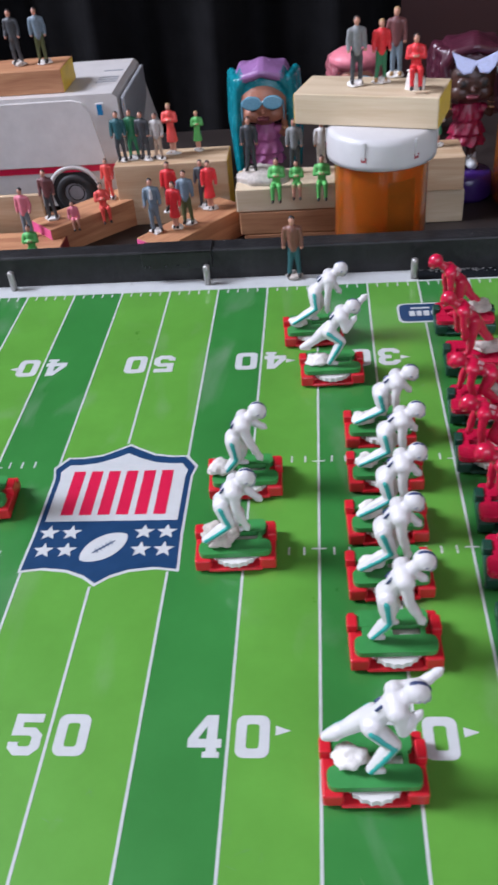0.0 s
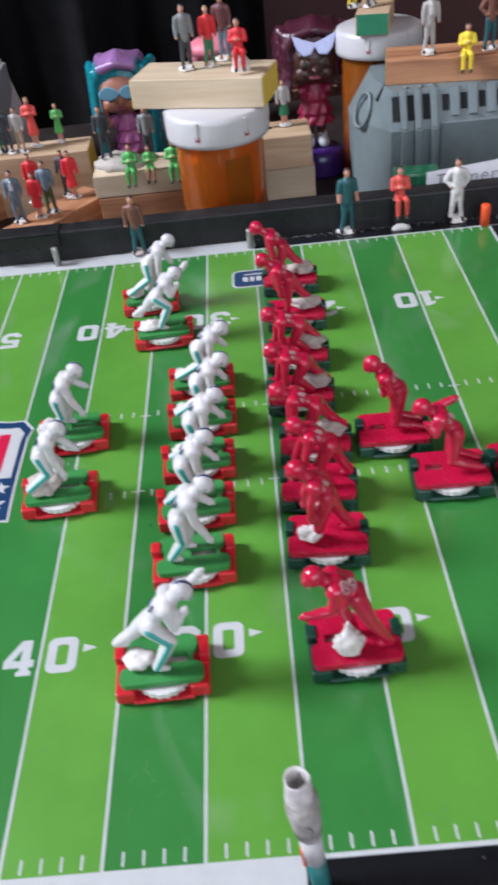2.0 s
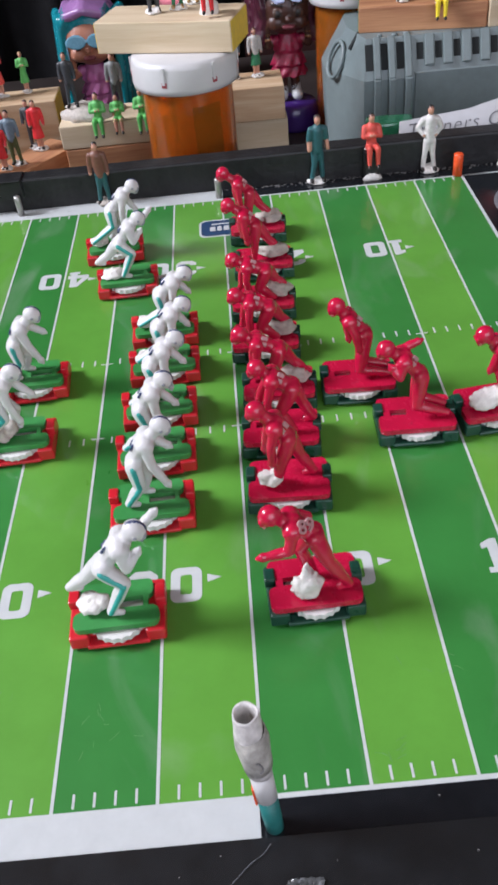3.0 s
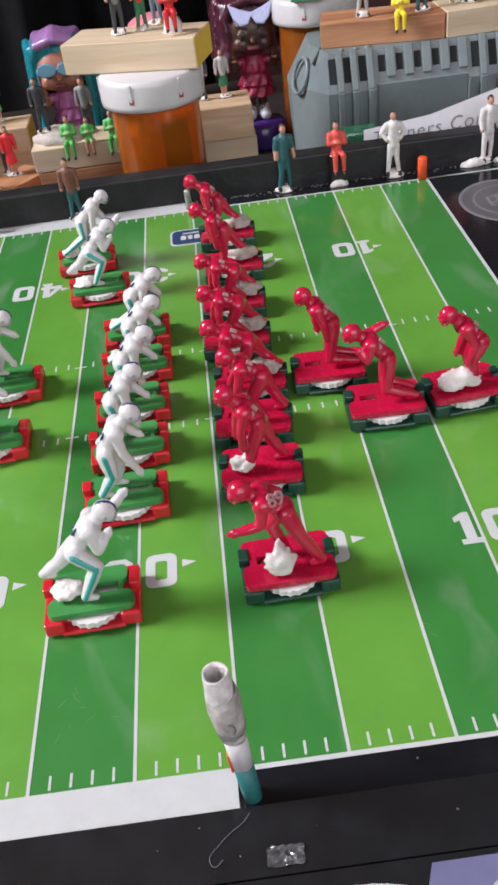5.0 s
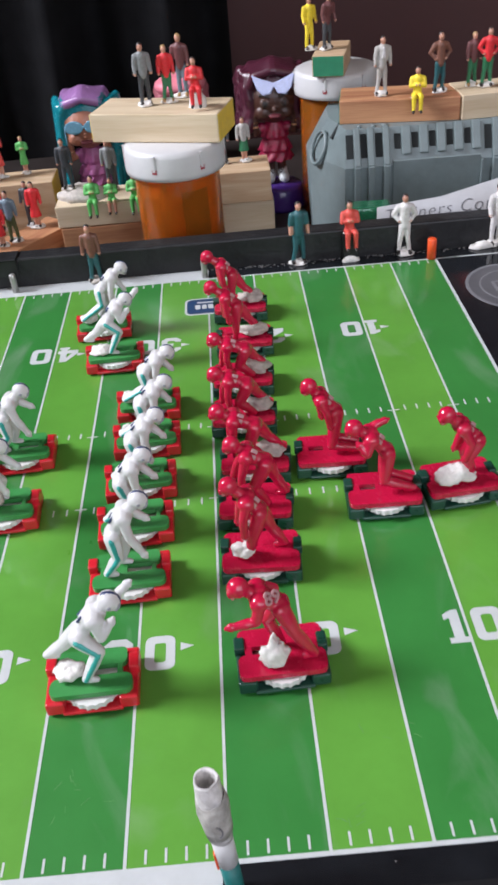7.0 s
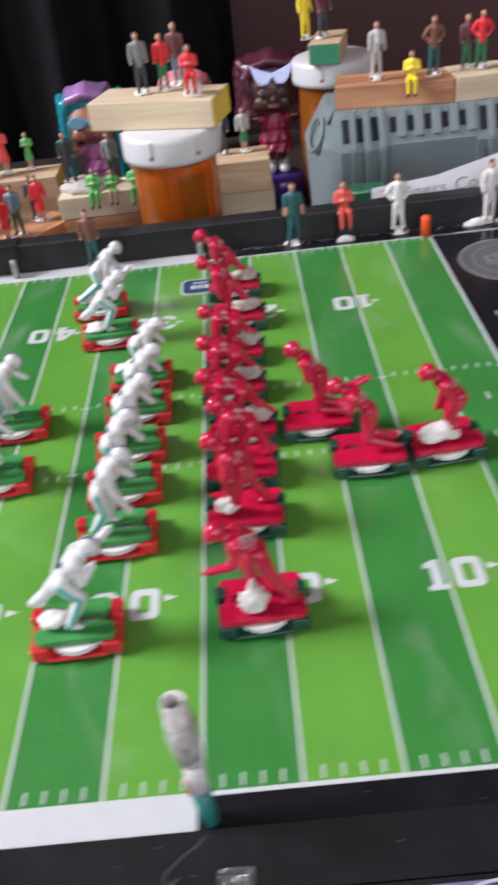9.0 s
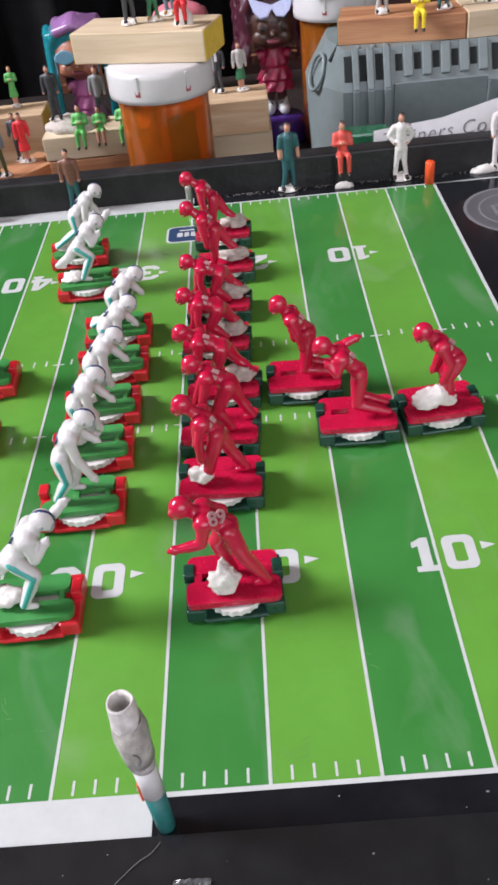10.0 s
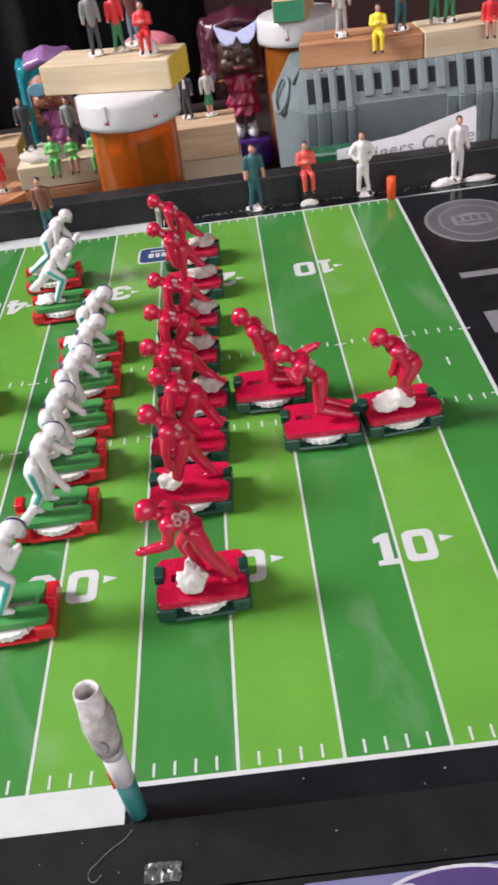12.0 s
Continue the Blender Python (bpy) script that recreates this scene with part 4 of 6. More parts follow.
# ---- small painted people as plain shapes ----
def figurine(at, top, bottom, yaw=0.0, size=1.0, way="stand", label="", hair="hair", putty=CLAY, lean=0.0, shirt=None, seed=0, arms="down", bare=False, sleeves=False, group="painted figurines"):
    """A small painted figure facing -y, about 38 mm tall when standing."""
    rng = random.Random(seed)
    bm = shape()
    u = 0.001
    lift = 0.0 if way == "sit" else 1.6

    def V(x, y, z):
        return Vector((x * u, y * u, (z + lift) * u))

    sway = rng.uniform(-0.6, 0.6)
    if way == "sit":
        hip = 2.2
        for s in (-1, 1):
            limb(bm, V(1.9 * s, -0.5, hip), V(2.4 * s, -6.5, hip + 0.6), 0.0022, 0.0018, 1)
            limb(bm, V(2.4 * s, -6.5, hip + 0.6), V(2.5 * s, -6.9, hip - 8.8), 0.0018, 0.0013, 2 if bare else 1)
            limb(bm, V(2.5 * s, -6.9, hip - 9.3), V(2.7 * s, -9.2, hip - 9.8), 0.0012, 0.0010, 3)
        base = 0.0
    elif way == "skirt":
        hip = 18.0
        for s in (-1, 1):
            limb(bm, V(1.3 * s, 0, 0.8), V(1.6 * s, 0, 11), 0.0011, 0.0015, 2)
            limb(bm, V(1.4 * s, 0, 0.7), V(1.5 * s, -2.0, 0.5), 0.0011, 0.0009, 3)
        loops = []
        for z, rx, ry in ((8.5, 4.6, 3.6), (12, 4.1, 3.3), (16, 3.5, 2.8), (20, 2.7, 2.2)):
            loops.append([V(rx * math.cos(a), ry * math.sin(a), z) for a in (2 * math.pi * k / 12 for k in range(12))])
        rings(bm, loops, 1)
        base = hip
    else:
        hip = 18.0
        for s in (-1, 1):
            kx = 2.2 * s + rng.uniform(-0.4, 0.4)
            ky = rng.uniform(-0.9, 0.6)
            fx = 2.7 * s + rng.uniform(-0.7, 0.7)
            limb(bm, V(1.6 * s, 0, hip - 0.5), V(kx, ky, 9.5), 0.0021, 0.0016, 1)
            limb(bm, V(kx, ky, 9.5), V(fx, 0.3, 1.2), 0.0016, 0.0013, 1)
            limb(bm, V(fx, 0.2, 0.7), V(fx + 0.4 * s, -2.4, 0.5), 0.0013, 0.0011, 3)
        base = hip
    z = base if way != "sit" else hip
    limb(bm, V(0, 0, z), V(sway, lean * 0.3, z + 5.5), 0.0029, 0.0031, 0, 12)
    limb(bm, V(sway, lean * 0.3, z + 5.5), V(sway, lean, z + 11.0), 0.0031, 0.0034, 0, 12)
    limb(bm, V(sway - 2.9, lean, z + 11.4), V(sway + 2.9, lean, z + 11.4), 0.0020, 0.0020, 0)
    if shirt:
        prism(bm, [(-1.2 * u, 0), (1.2 * u, 0), (0.5 * u, 7 * u), (-0.5 * u, 7 * u)][::1], 0.0, 0.0003, 5,
              Matrix.Translation(V(sway, lean - 3.3, z + 5.5)) @ Matrix.Rotation(radians(90), 4, 'X'))
    for s in (-1, 1):
        sh = V(sway + 3.9 * s, lean, z + 11.2)
        if arms == "crossed" or (arms == "mixed" and s > 0):
            el, ha = V(sway + 4.9 * s, lean - 1.8, z + 6.6), V(sway - 0.8 * s, lean - 4.0, z + 7.6)
        elif arms == "hips":
            el, ha = V(sway + 6.6 * s, lean + 0.8, z + 6.5), V(sway + 3.4 * s, lean - 1.0, z + 2.6)
        else:
            el, ha = V(sway + 5.0 * s, lean + rng.uniform(-0.5, 1.0), z + 5.6), V(sway + 5.2 * s, lean - rng.uniform(0.5, 2.2), z + 0.6)
        limb(bm, sh, el, 0.0019, 0.0016, 0)
        limb(bm, el, ha, 0.0015 if not sleeves else 0.0013, 0.0012, 2 if sleeves else 0)
        ball(bm, ha, 0.0012, 2, 8)
    limb(bm, V(sway, lean, z + 12.5), V(sway, lean - 0.3, z + 14.5), 0.0012, 0.0012, 2)
    hd = V(sway, lean - 0.5, z + 16.4)
    ball(bm, hd, (0.0018, 0.0021, 0.0025), 2, 12)
    ball(bm, hd + Vector((0, 0.0006, 0.0009)), (0.0020, 0.0021, 0.0021), 3, 10)
    if hair == "long":
        ball(bm, hd + Vector((0, 0.0010, -0.0010)), (0.0022, 0.0016, 0.0032), 3, 10)
    if putty:
        if way == "sit":
            lump(bm, V(0, 2.2, 0.0), (0.0042, 0.0034, 0.0016), 4, seed, 0.5)
        else:
            lump(bm, V(rng.uniform(-1, 1), rng.uniform(-0.2, 1.2), -0.9), (0.0054, 0.0042, 0.0026), 4, seed, 0.6)
    hair_mat = {"hair": HAIR, "long": HAIR, "fair": paint("fair hair", (0.34, 0.21, 0.08)), "brownhair": paint("brown hair", (0.07, 0.03, 0.016)), "grey": paint("grey hair", (0.4, 0.4, 0.4)),
                "longfair": paint("fair hair", (0.34, 0.21, 0.08))}[hair]
    mats = [cloth(top), cloth(bottom), SKIN, hair_mat, putty or CLAY, cloth(shirt) if shirt else PRINT_WHITE]
    ob = thing("figurine", bm, mats, label, "figurine",
               Matrix.Translation(at) @ Matrix.Rotation(radians(yaw), 4, 'Z') @ Matrix.Diagonal((size, size, size, 1)), group, voxel=0.00045)
    return ob


def wood_block(lo_left, angle, length, depth, height, wood, label, left_end=None, right_end=None, front=None, group="wooden blocks", wrap=None):
    """A sawn block; lo_left is its front lower left corner."""
    m = Matrix.Translation(lo_left) @ Matrix.Rotation(radians(angle), 4, 'Z')
    t = holder("wooden_block", label, "wooden block", m, group)
    bm = shape()
    box(bm, (0, 0, 0), (length, depth, height), 0, 0.0007)
    part("block", bm, wood, t)
    for end, x0, x1 in ((left_end, -0.0003, 0.0001), (right_end, length - 0.0001, length + 0.0003)):
        if end:
            bm = shape()
            box(bm, (x0, 0.0006, 0.0006), (x1, depth - 0.0006, height - 0.0006))
            part("painted_end", bm, end, t, "painted end grain")
    if wrap:
        bm = shape()
        box(bm, (length - 0.0085, -0.0003, 0.0006), (length - 0.0004, 0.0001, height - 0.0006))
        part("painted_end", bm, wrap, t, "paint run over the side")
    if front:
        bm = shape()
        box(bm, (0.0006, -0.0003, 0.0006), (length - 0.0006, 0.0001, height - 0.0006))
        part("painted_end", bm, front, t, "painted end grain")
    return t


# ---- things on the far frame ----
figurine((0.0712, 0.3690, 0.0), "brown", "teal", 0, 0.97, label="small man figurine in a brown jacket on the game frame", seed=1, putty=GREY_CLAY)
figurine((0.1972, 0.3690, 0.0), "teal", "teal", 6, 1.03, sleeves=True, label="small man figurine in teal work clothes on the frame", seed=2)
figurine((0.2290, 0.3695, 0.0165), "salmon", "salmon", 2, 0.98, way="sit", label="small seated figurine in salmon red overalls, arms crossed", arms="crossed", seed=3)
figurine((0.2625, 0.3690, 0.0), "white", "white", -4, 1.0, label="small figurine in white clothes, hands on hips", arms="hips", seed=4)
figurine((0.3193, 0.3705, 0.0), "white", "white", 10, 1.02, label="small figurine in a white coat beside a lump of putty", seed=5)

bm = shape()
lump(bm, (0.3100, 0.3685, 0.0008), (0.0070, 0.0034, 0.0034), 0, 3, 0.5)
thing("putty_lump", bm, CLAY, "white lump of putty on the frame", "putty")
bm = shape()
lump(bm, (0.3330, 0.3700, 0.0006), (0.0095, 0.0028, 0.0024), 0, 5, 0.5)
thing("putty_lump", bm, CLAY, "white lump of putty on the frame", "putty")
bm = shape()
lump(bm, (0.2290, 0.3672, 0.0006), (0.0055, 0.0034, 0.0030), 0, 9, 0.5)
thing("putty_lump", bm, CLAY, "white lump of putty under the seated figurine", "putty")
bm = shape()
box(bm, (0.2245, 0.3660, 0.0), (0.2335, 0.3715, 0.0165), 0, 0.0006)
thing("seat_peg", bm, RAIL_BLACK, "small black peg under the seated figurine", "peg")

bm = shape()
lathe(bm, [(0.0002, 0.0), (0.0027, 0.0), (0.0027, 0.0122), (0.0022, 0.0128), (0.0002, 0.0128)], 0, 18)
thing("pylon", bm, ORANGE, "short orange corner marker at the goal line", "marker", Matrix.Translation((0.2776, 0.3600, 0.0002)))

for x, y in ((0.0211, 0.3655), (0.1384, 0.3625), (-0.0950, 0.3680)):
    bm = shape()
    lathe(bm, [(0.0002, 0.0), (0.0019, 0.0), (0.0019, 0.0112), (0.0014, 0.0118), (0.0002, 0.0118)], 0, 14)
    thing("metal_post", bm, METAL, "short dull metal post on the white sideline", "post", Matrix.Translation((x, y, 0.0001)), "posts along the sideline")

bracket = holder("rail_bracket", "black plastic bracket fixed on the back rail", "bracket", Matrix.Translation((0.004, 0.3718, 0.0085)))
bm = shape()
box(bm, (-0.0205, -0.0030, 0.0), (0.0205, -0.0002, 0.0110), 0, 0.0006)
box(bm, (-0.0205, -0.0030, 0.0095), (0.0205, 0.0110, 0.0112), 0, 0.0005)
part("clip", bm, RAIL_BLACK, bracket)
for x in (-0.0185, -0.0160, -0.0065, 0.0005, 0.0065, 0.0150, 0.0175):
    bm = shape()
    lathe(bm, [(0.0001, 0.0), (0.0008, 0.0), (0.0006, 0.0004), (0.0001, 0.0005)], 0, 8)
    rv = part("rivet", bm, PRINT_BLACK, bracket)
    rv.matrix_basis = Matrix.Translation((x, -0.0030, 0.0022)) @ Matrix.Rotation(radians(90), 4, 'X')

# ---- rolled marker standing on the near frame ----
tee = holder("taped_marker", "white and teal rolled marker with a hollow taped top", "marker",
             Matrix.Translation((0.1421, -0.0086, 0.0001)) @ Matrix.Rotation(radians(-6.0), 4, 'X') @ Matrix.Rotation(radians(-4.5), 4, 'Y') @ Matrix.Diagonal((0.86, 0.86, 0.90, 1)))
bm = shape()
lathe(bm, [(0.0002, 0.0), (0.0027, 0.0), (0.0029, 0.006), (0.0030, 0.0150), (0.0002, 0.0150)], 0, 20)
part("lower_band", bm, paint("teal band", (0.012, 0.14, 0.13)), tee, "glossy teal band")
bm = shape()
lathe(bm, [(0.0002, 0.0150), (0.0031, 0.0150), (0.0034, 0.0275), (0.0002, 0.0275)], 0, 20)
part("white_band", bm, LID_WHITE, tee, "white band")
bm = shape()
box(bm, (-0.0036, -0.0012, 0.0130), (-0.0029, 0.0010, 0.0200), 0, 0.0002)
part("orange_tab", bm, ORANGE, tee, "small orange tab")
bm = shape()
wob = random.Random(8)
prof = [(0.0027, 0.0500), (0.0029, 0.0505), (0.0035, 0.0510), (0.0037, 0.0500), (0.0039, 0.0440), (0.0043, 0.0380), (0.0041, 0.0310), (0.0036, 0.0266), (0.0033, 0.0266), (0.0028, 0.0440), (0.0027, 0.0500)]
loops = [[(r * (1 + 0.06 * math.sin(3 * a + z * 400)) * math.cos(a), r * (1 + 0.05 * math.cos(2 * a + z * 300)) * math.sin(a), z) for a in (2 * math.pi * k / 24 for k in range(24))] for r, z in prof]
rings(bm, loops, 0, True, cap=False)
roll = part("paper_roll", bm, [material("wrinkled tape", (0.56, 0.54, 0.52), rough=0.55, vary=0.3, scale=260, bump=1.0, bump_scale=420)], tee, "wrinkled grey-white taped roll, hollow at the top")
bm = shape()
loops = [[(r * (1 + 0.05 * math.sin(2 * a + z * 500)) * math.cos(a), r * (1 + 0.05 * math.cos(3 * a + z * 300)) * math.sin(a), z + 0.0012 * math.sin(a + 0.6)) for a in (2 * math.pi * k / 28 for k in range(28))]
         for r, z in ((0.0040, 0.0440), (0.0044, 0.0438), (0.0047, 0.0395), (0.0046, 0.0340), (0.0041, 0.0300), (0.0037, 0.0302))]
rings(bm, loops, 0, True, cap=False)
part("tape_wrap", bm, [material("grey tape", (0.33, 0.32, 0.29), rough=0.5, vary=0.45, scale=170, bump=1.0, bump_scale=380)], tee, "uneven grey wrap round the roll")
bm = shape()
pts = [(0.0016 * math.cos(a) - 0.0004, 0.0020 * math.sin(a)) for a in (radians(-70 + 12 * k) for k in range(14))]
stroke(bm, pts, 0.00035, 0, 0.0002)
mk = part("ink_mark", bm, INK, tee, "curved pencil mark")
mk.matrix_basis = Matrix.Translation((0.0006, -0.0050, 0.0345)) @ Matrix.Rotation(radians(86), 4, 'X')

bm = shape()
crease = random.Random(12)
tops = []
for a in range(10):
    row = []
    for b in range(6):
        x, y = 0.1440 + 0.0010 * a + crease.uniform(-0.0003, 0.0003), -0.0258 + 0.0009 * b + crease.uniform(-0.0002, 0.0002)
        row.append((x, y, 0.0003 + (y + 0.0112) * 0.1472 + crease.uniform(0.0, 0.0007)))
    tops.append(row)
rings(bm, tops + [[(x, y, z - 0.0001) for x, y, z in row] for row in reversed(tops)] + [tops[0]], 0, False, cap=False, closed=False)
thing("tape_scrap", bm, TAPE, "crumpled scrap of clear tape on the front edge", "tape")


def thread(pts, r, label):
    c = bpy.data.curves.new("thread", 'CURVE')
    c.dimensions, c.bevel_depth, c.bevel_resolution = '3D', r, 2
    sp = c.splines.new('BEZIER')
    sp.bezier_points.add(len(pts) - 1)
    for bp, p in zip(sp.bezier_points, pts):
        bp.co = p
        bp.handle_left_type = bp.handle_right_type = 'AUTO'
    c.materials.append(PRINT_GREY)
    return tagged(new("thread", c), label, "thread")


thread([(0.1408, -0.0128, 0.0003), (0.1388, -0.0150, 0.0001), (0.1358, -0.0168, -0.0002), (0.1325, -0.0195, -0.0006), (0.1302, -0.0222, -0.0010), (0.1312, -0.0240, -0.0013), (0.1335, -0.0226, -0.0010)], 0.00008, "thin pale thread lying on the black front edge")

# ---- pill bottles ----


def pill_bottle(x, y, label, r=0.0285, lid_top=0.0615, sc=1.0):
    t = holder("pill_bottle", label, "pill bottle", Matrix.Translation((x, y, -0.05)), "pill bottles")
    h = lid_top + 0.05
    neck = h - 0.0178
    bm = shape()
    lathe(bm, [(0.0003, 0.0), (r - 0.002, 0.0), (r, 0.002), (r, neck - 0.004), (r - 0.001, neck + 0.012), (r - 0.0035, neck + 0.012), (r - 0.0025, neck - 0.004), (r - 0.0025, 0.004), (r - 0.004, 0.0025), (0.0003, 0.0025)], 0, 56)
    part("bottle", bm, amber, t, "translucent amber plastic bottle")
    bm = shape()
    R = 0.0332
    lathe(bm, [(0.0003, h), (R - 0.0035, h), (R - 0.0012, h - 0.0012), (R - 0.0006, h - 0.004), (R, neck + 0.003), (R - 0.0004, neck), (R - 0.0022, neck - 0.0005), (R - 0.0030, neck + 0.002), (R - 0.0032, h - 0.003), (0.0003, h - 0.003)], 0, 72)
    lid = part("lid", bm, LID_WHITE, t, "white screw cap with moulded notches")
    for a in (-112, -57, 0, 60, 120, 180):
        m = Matrix.Rotation(radians(a), 4, 'Z') @ Matrix.Translation((R - 0.0003, 0, 0))
        bm = shape()
        box(bm, (-0.0016, -0.0010, neck + 0.0065), (0.0006, 0.0010, h - 0.0015), 0, 0.0003, m)
        part("rib", bm, LID_WHITE, lid)
        bm = shape()
        box(bm, (-0.0010, -0.0014, neck + 0.0050), (0.0004, 0.0018, neck + 0.0080), 0, 0.0002, m)
        part("notch_mark", bm, paint("faded red", (0.30, 0.05, 0.06)), lid, "small faded red mark")
    # folded paper label inside, seen through the amber wall
    bm = shape()
    rr = r - 0.0042
    arc = [radians(a) for a in range(-70, -24, 3)]
    rings(bm, [[(rr * math.cos(a - 0.25), rr * math.sin(a - 0.25), z) for a in arc] for z in (0.030, neck - 0.010)] + [[((rr - 0.0004) * math.cos(a - 0.25), (rr - 0.0004) * math.sin(a - 0.25), z) for a in arc] for z in (neck - 0.010, 0.030)], 0, True, cap=False, closed=False)
    part("inner_label", bm, paint("brown paper", (0.035, 0.016, 0.010)), t, "dark label inside the bottle wall")
    return t


pill_bottle(0.1245, 0.4430, "amber pill bottle with a white cap carrying a wooden block")
pill_bottle(0.2500, 0.5850, "amber pill bottle with a white cap behind the grey container", lid_top=0.0640)

# ---- blocks ----
A0 = (-0.1165, 0.5165)


def on_a(s, d):
    """A place on the askew block, s along its front edge and d behind it."""
    c, n = math.cos(radians(44)), math.sin(radians(44))
    return A0[0] + s * c - d * n, A0[1] + s * n + d * c, -0.0279


wood_block((0.0725, 0.4480, 0.0617), -17.0, 0.0860, 0.038, 0.0178, PINE, "pale pine block with yellow ends lying on the bottle cap", YELLOW_END, YELLOW_END)
for z, w in ((-0.05, PINE), (-0.0245, TAN_WOOD)):
    wood_block((0.1080 if z < -0.03 else 0.1065, 0.5450 + (0.002 if z < -0.03 else 0), z), 0.0, 0.0860, 0.038, 0.0252, w, "pale wooden block in a stack of two beside the bottle", group="stacked blocks")
for z, w, dx in ((-0.05, CEDAR, 0.004), (-0.0330, CEDAR, 0.0015), (-0.0158, PINE, 0.0)):
    wood_block((0.0270 + dx, 0.5030, z), 0.0, 0.0760, 0.038, 0.0166, w, "wooden block in a low stack under seated figurines", group="low stack of blocks")
wood_block((-0.0735, 0.5690, -0.05), 0.0, 0.0890, 0.034, 0.0488, TAN_WOOD, "tall tan wooden block with a yellow end, carrying figurines", None, YELLOW_END)
wood_block((-0.0235, 0.4765, -0.05), 52.0, 0.0880, 0.0300, 0.0222, CEDAR, "reddish wooden block set askew with a pink end", PINK_END, MAROON_END, wrap=MAROON_END)
wood_block((A0[0], A0[1], -0.05), 44.0, 0.0960, 0.0300, 0.0220, CEDAR, "reddish wooden block with a pink end beside the toy truck", PINK_END, None)
wood_block((-0.1960, 0.4960, -0.05), 0.0, 0.0880, 0.0380, 0.0140, CEDAR, "reddish wooden block with a dark red end", None, MAROON_END)
wood_block((-0.2150, 0.5420, -0.05), 0.0, 0.0880, 0.0040, 0.0400, TAN_WOOD, "tan wooden block standing beside the truck")
wood_block((-0.2091, 0.6140, 0.0439), 0.0, 0.0960, 0.040, 0.0178, CEDAR, "wooden block with a yellow end on the truck roof", None, YELLOW_END)
wood_block((0.2415, 0.5015, 0.0432), -10.0, 0.0840, 0.0360, 0.0160, CEDAR, "reddish wooden block with a green end on the grey container", GREEN_END, None)
wood_block((0.3252, 0.4860, 0.0432), 2.0, 0.0860, 0.0360, 0.0168, PINE, "pale pine block beside the reddish block on the container")
wood_block((0.2285, 0.5540, 0.0642), -14.0, 0.0240, 0.0500, 0.0150, TAN_WOOD, "small block with a green painted end on the bottle cap", front=GREEN_END)

bm = shape()
lump(bm, (0.0, 0.0, 0.001), (0.019, 0.014, 0.0085), 0, 4, 0.25, 18)
thing("putty_slab", bm, GREY_CLAY, "grey slab of putty under two standing figurines", "putty", Matrix.Translation((0.0460, 0.5210, 0.0007)))

# ---- moulded grey container ----


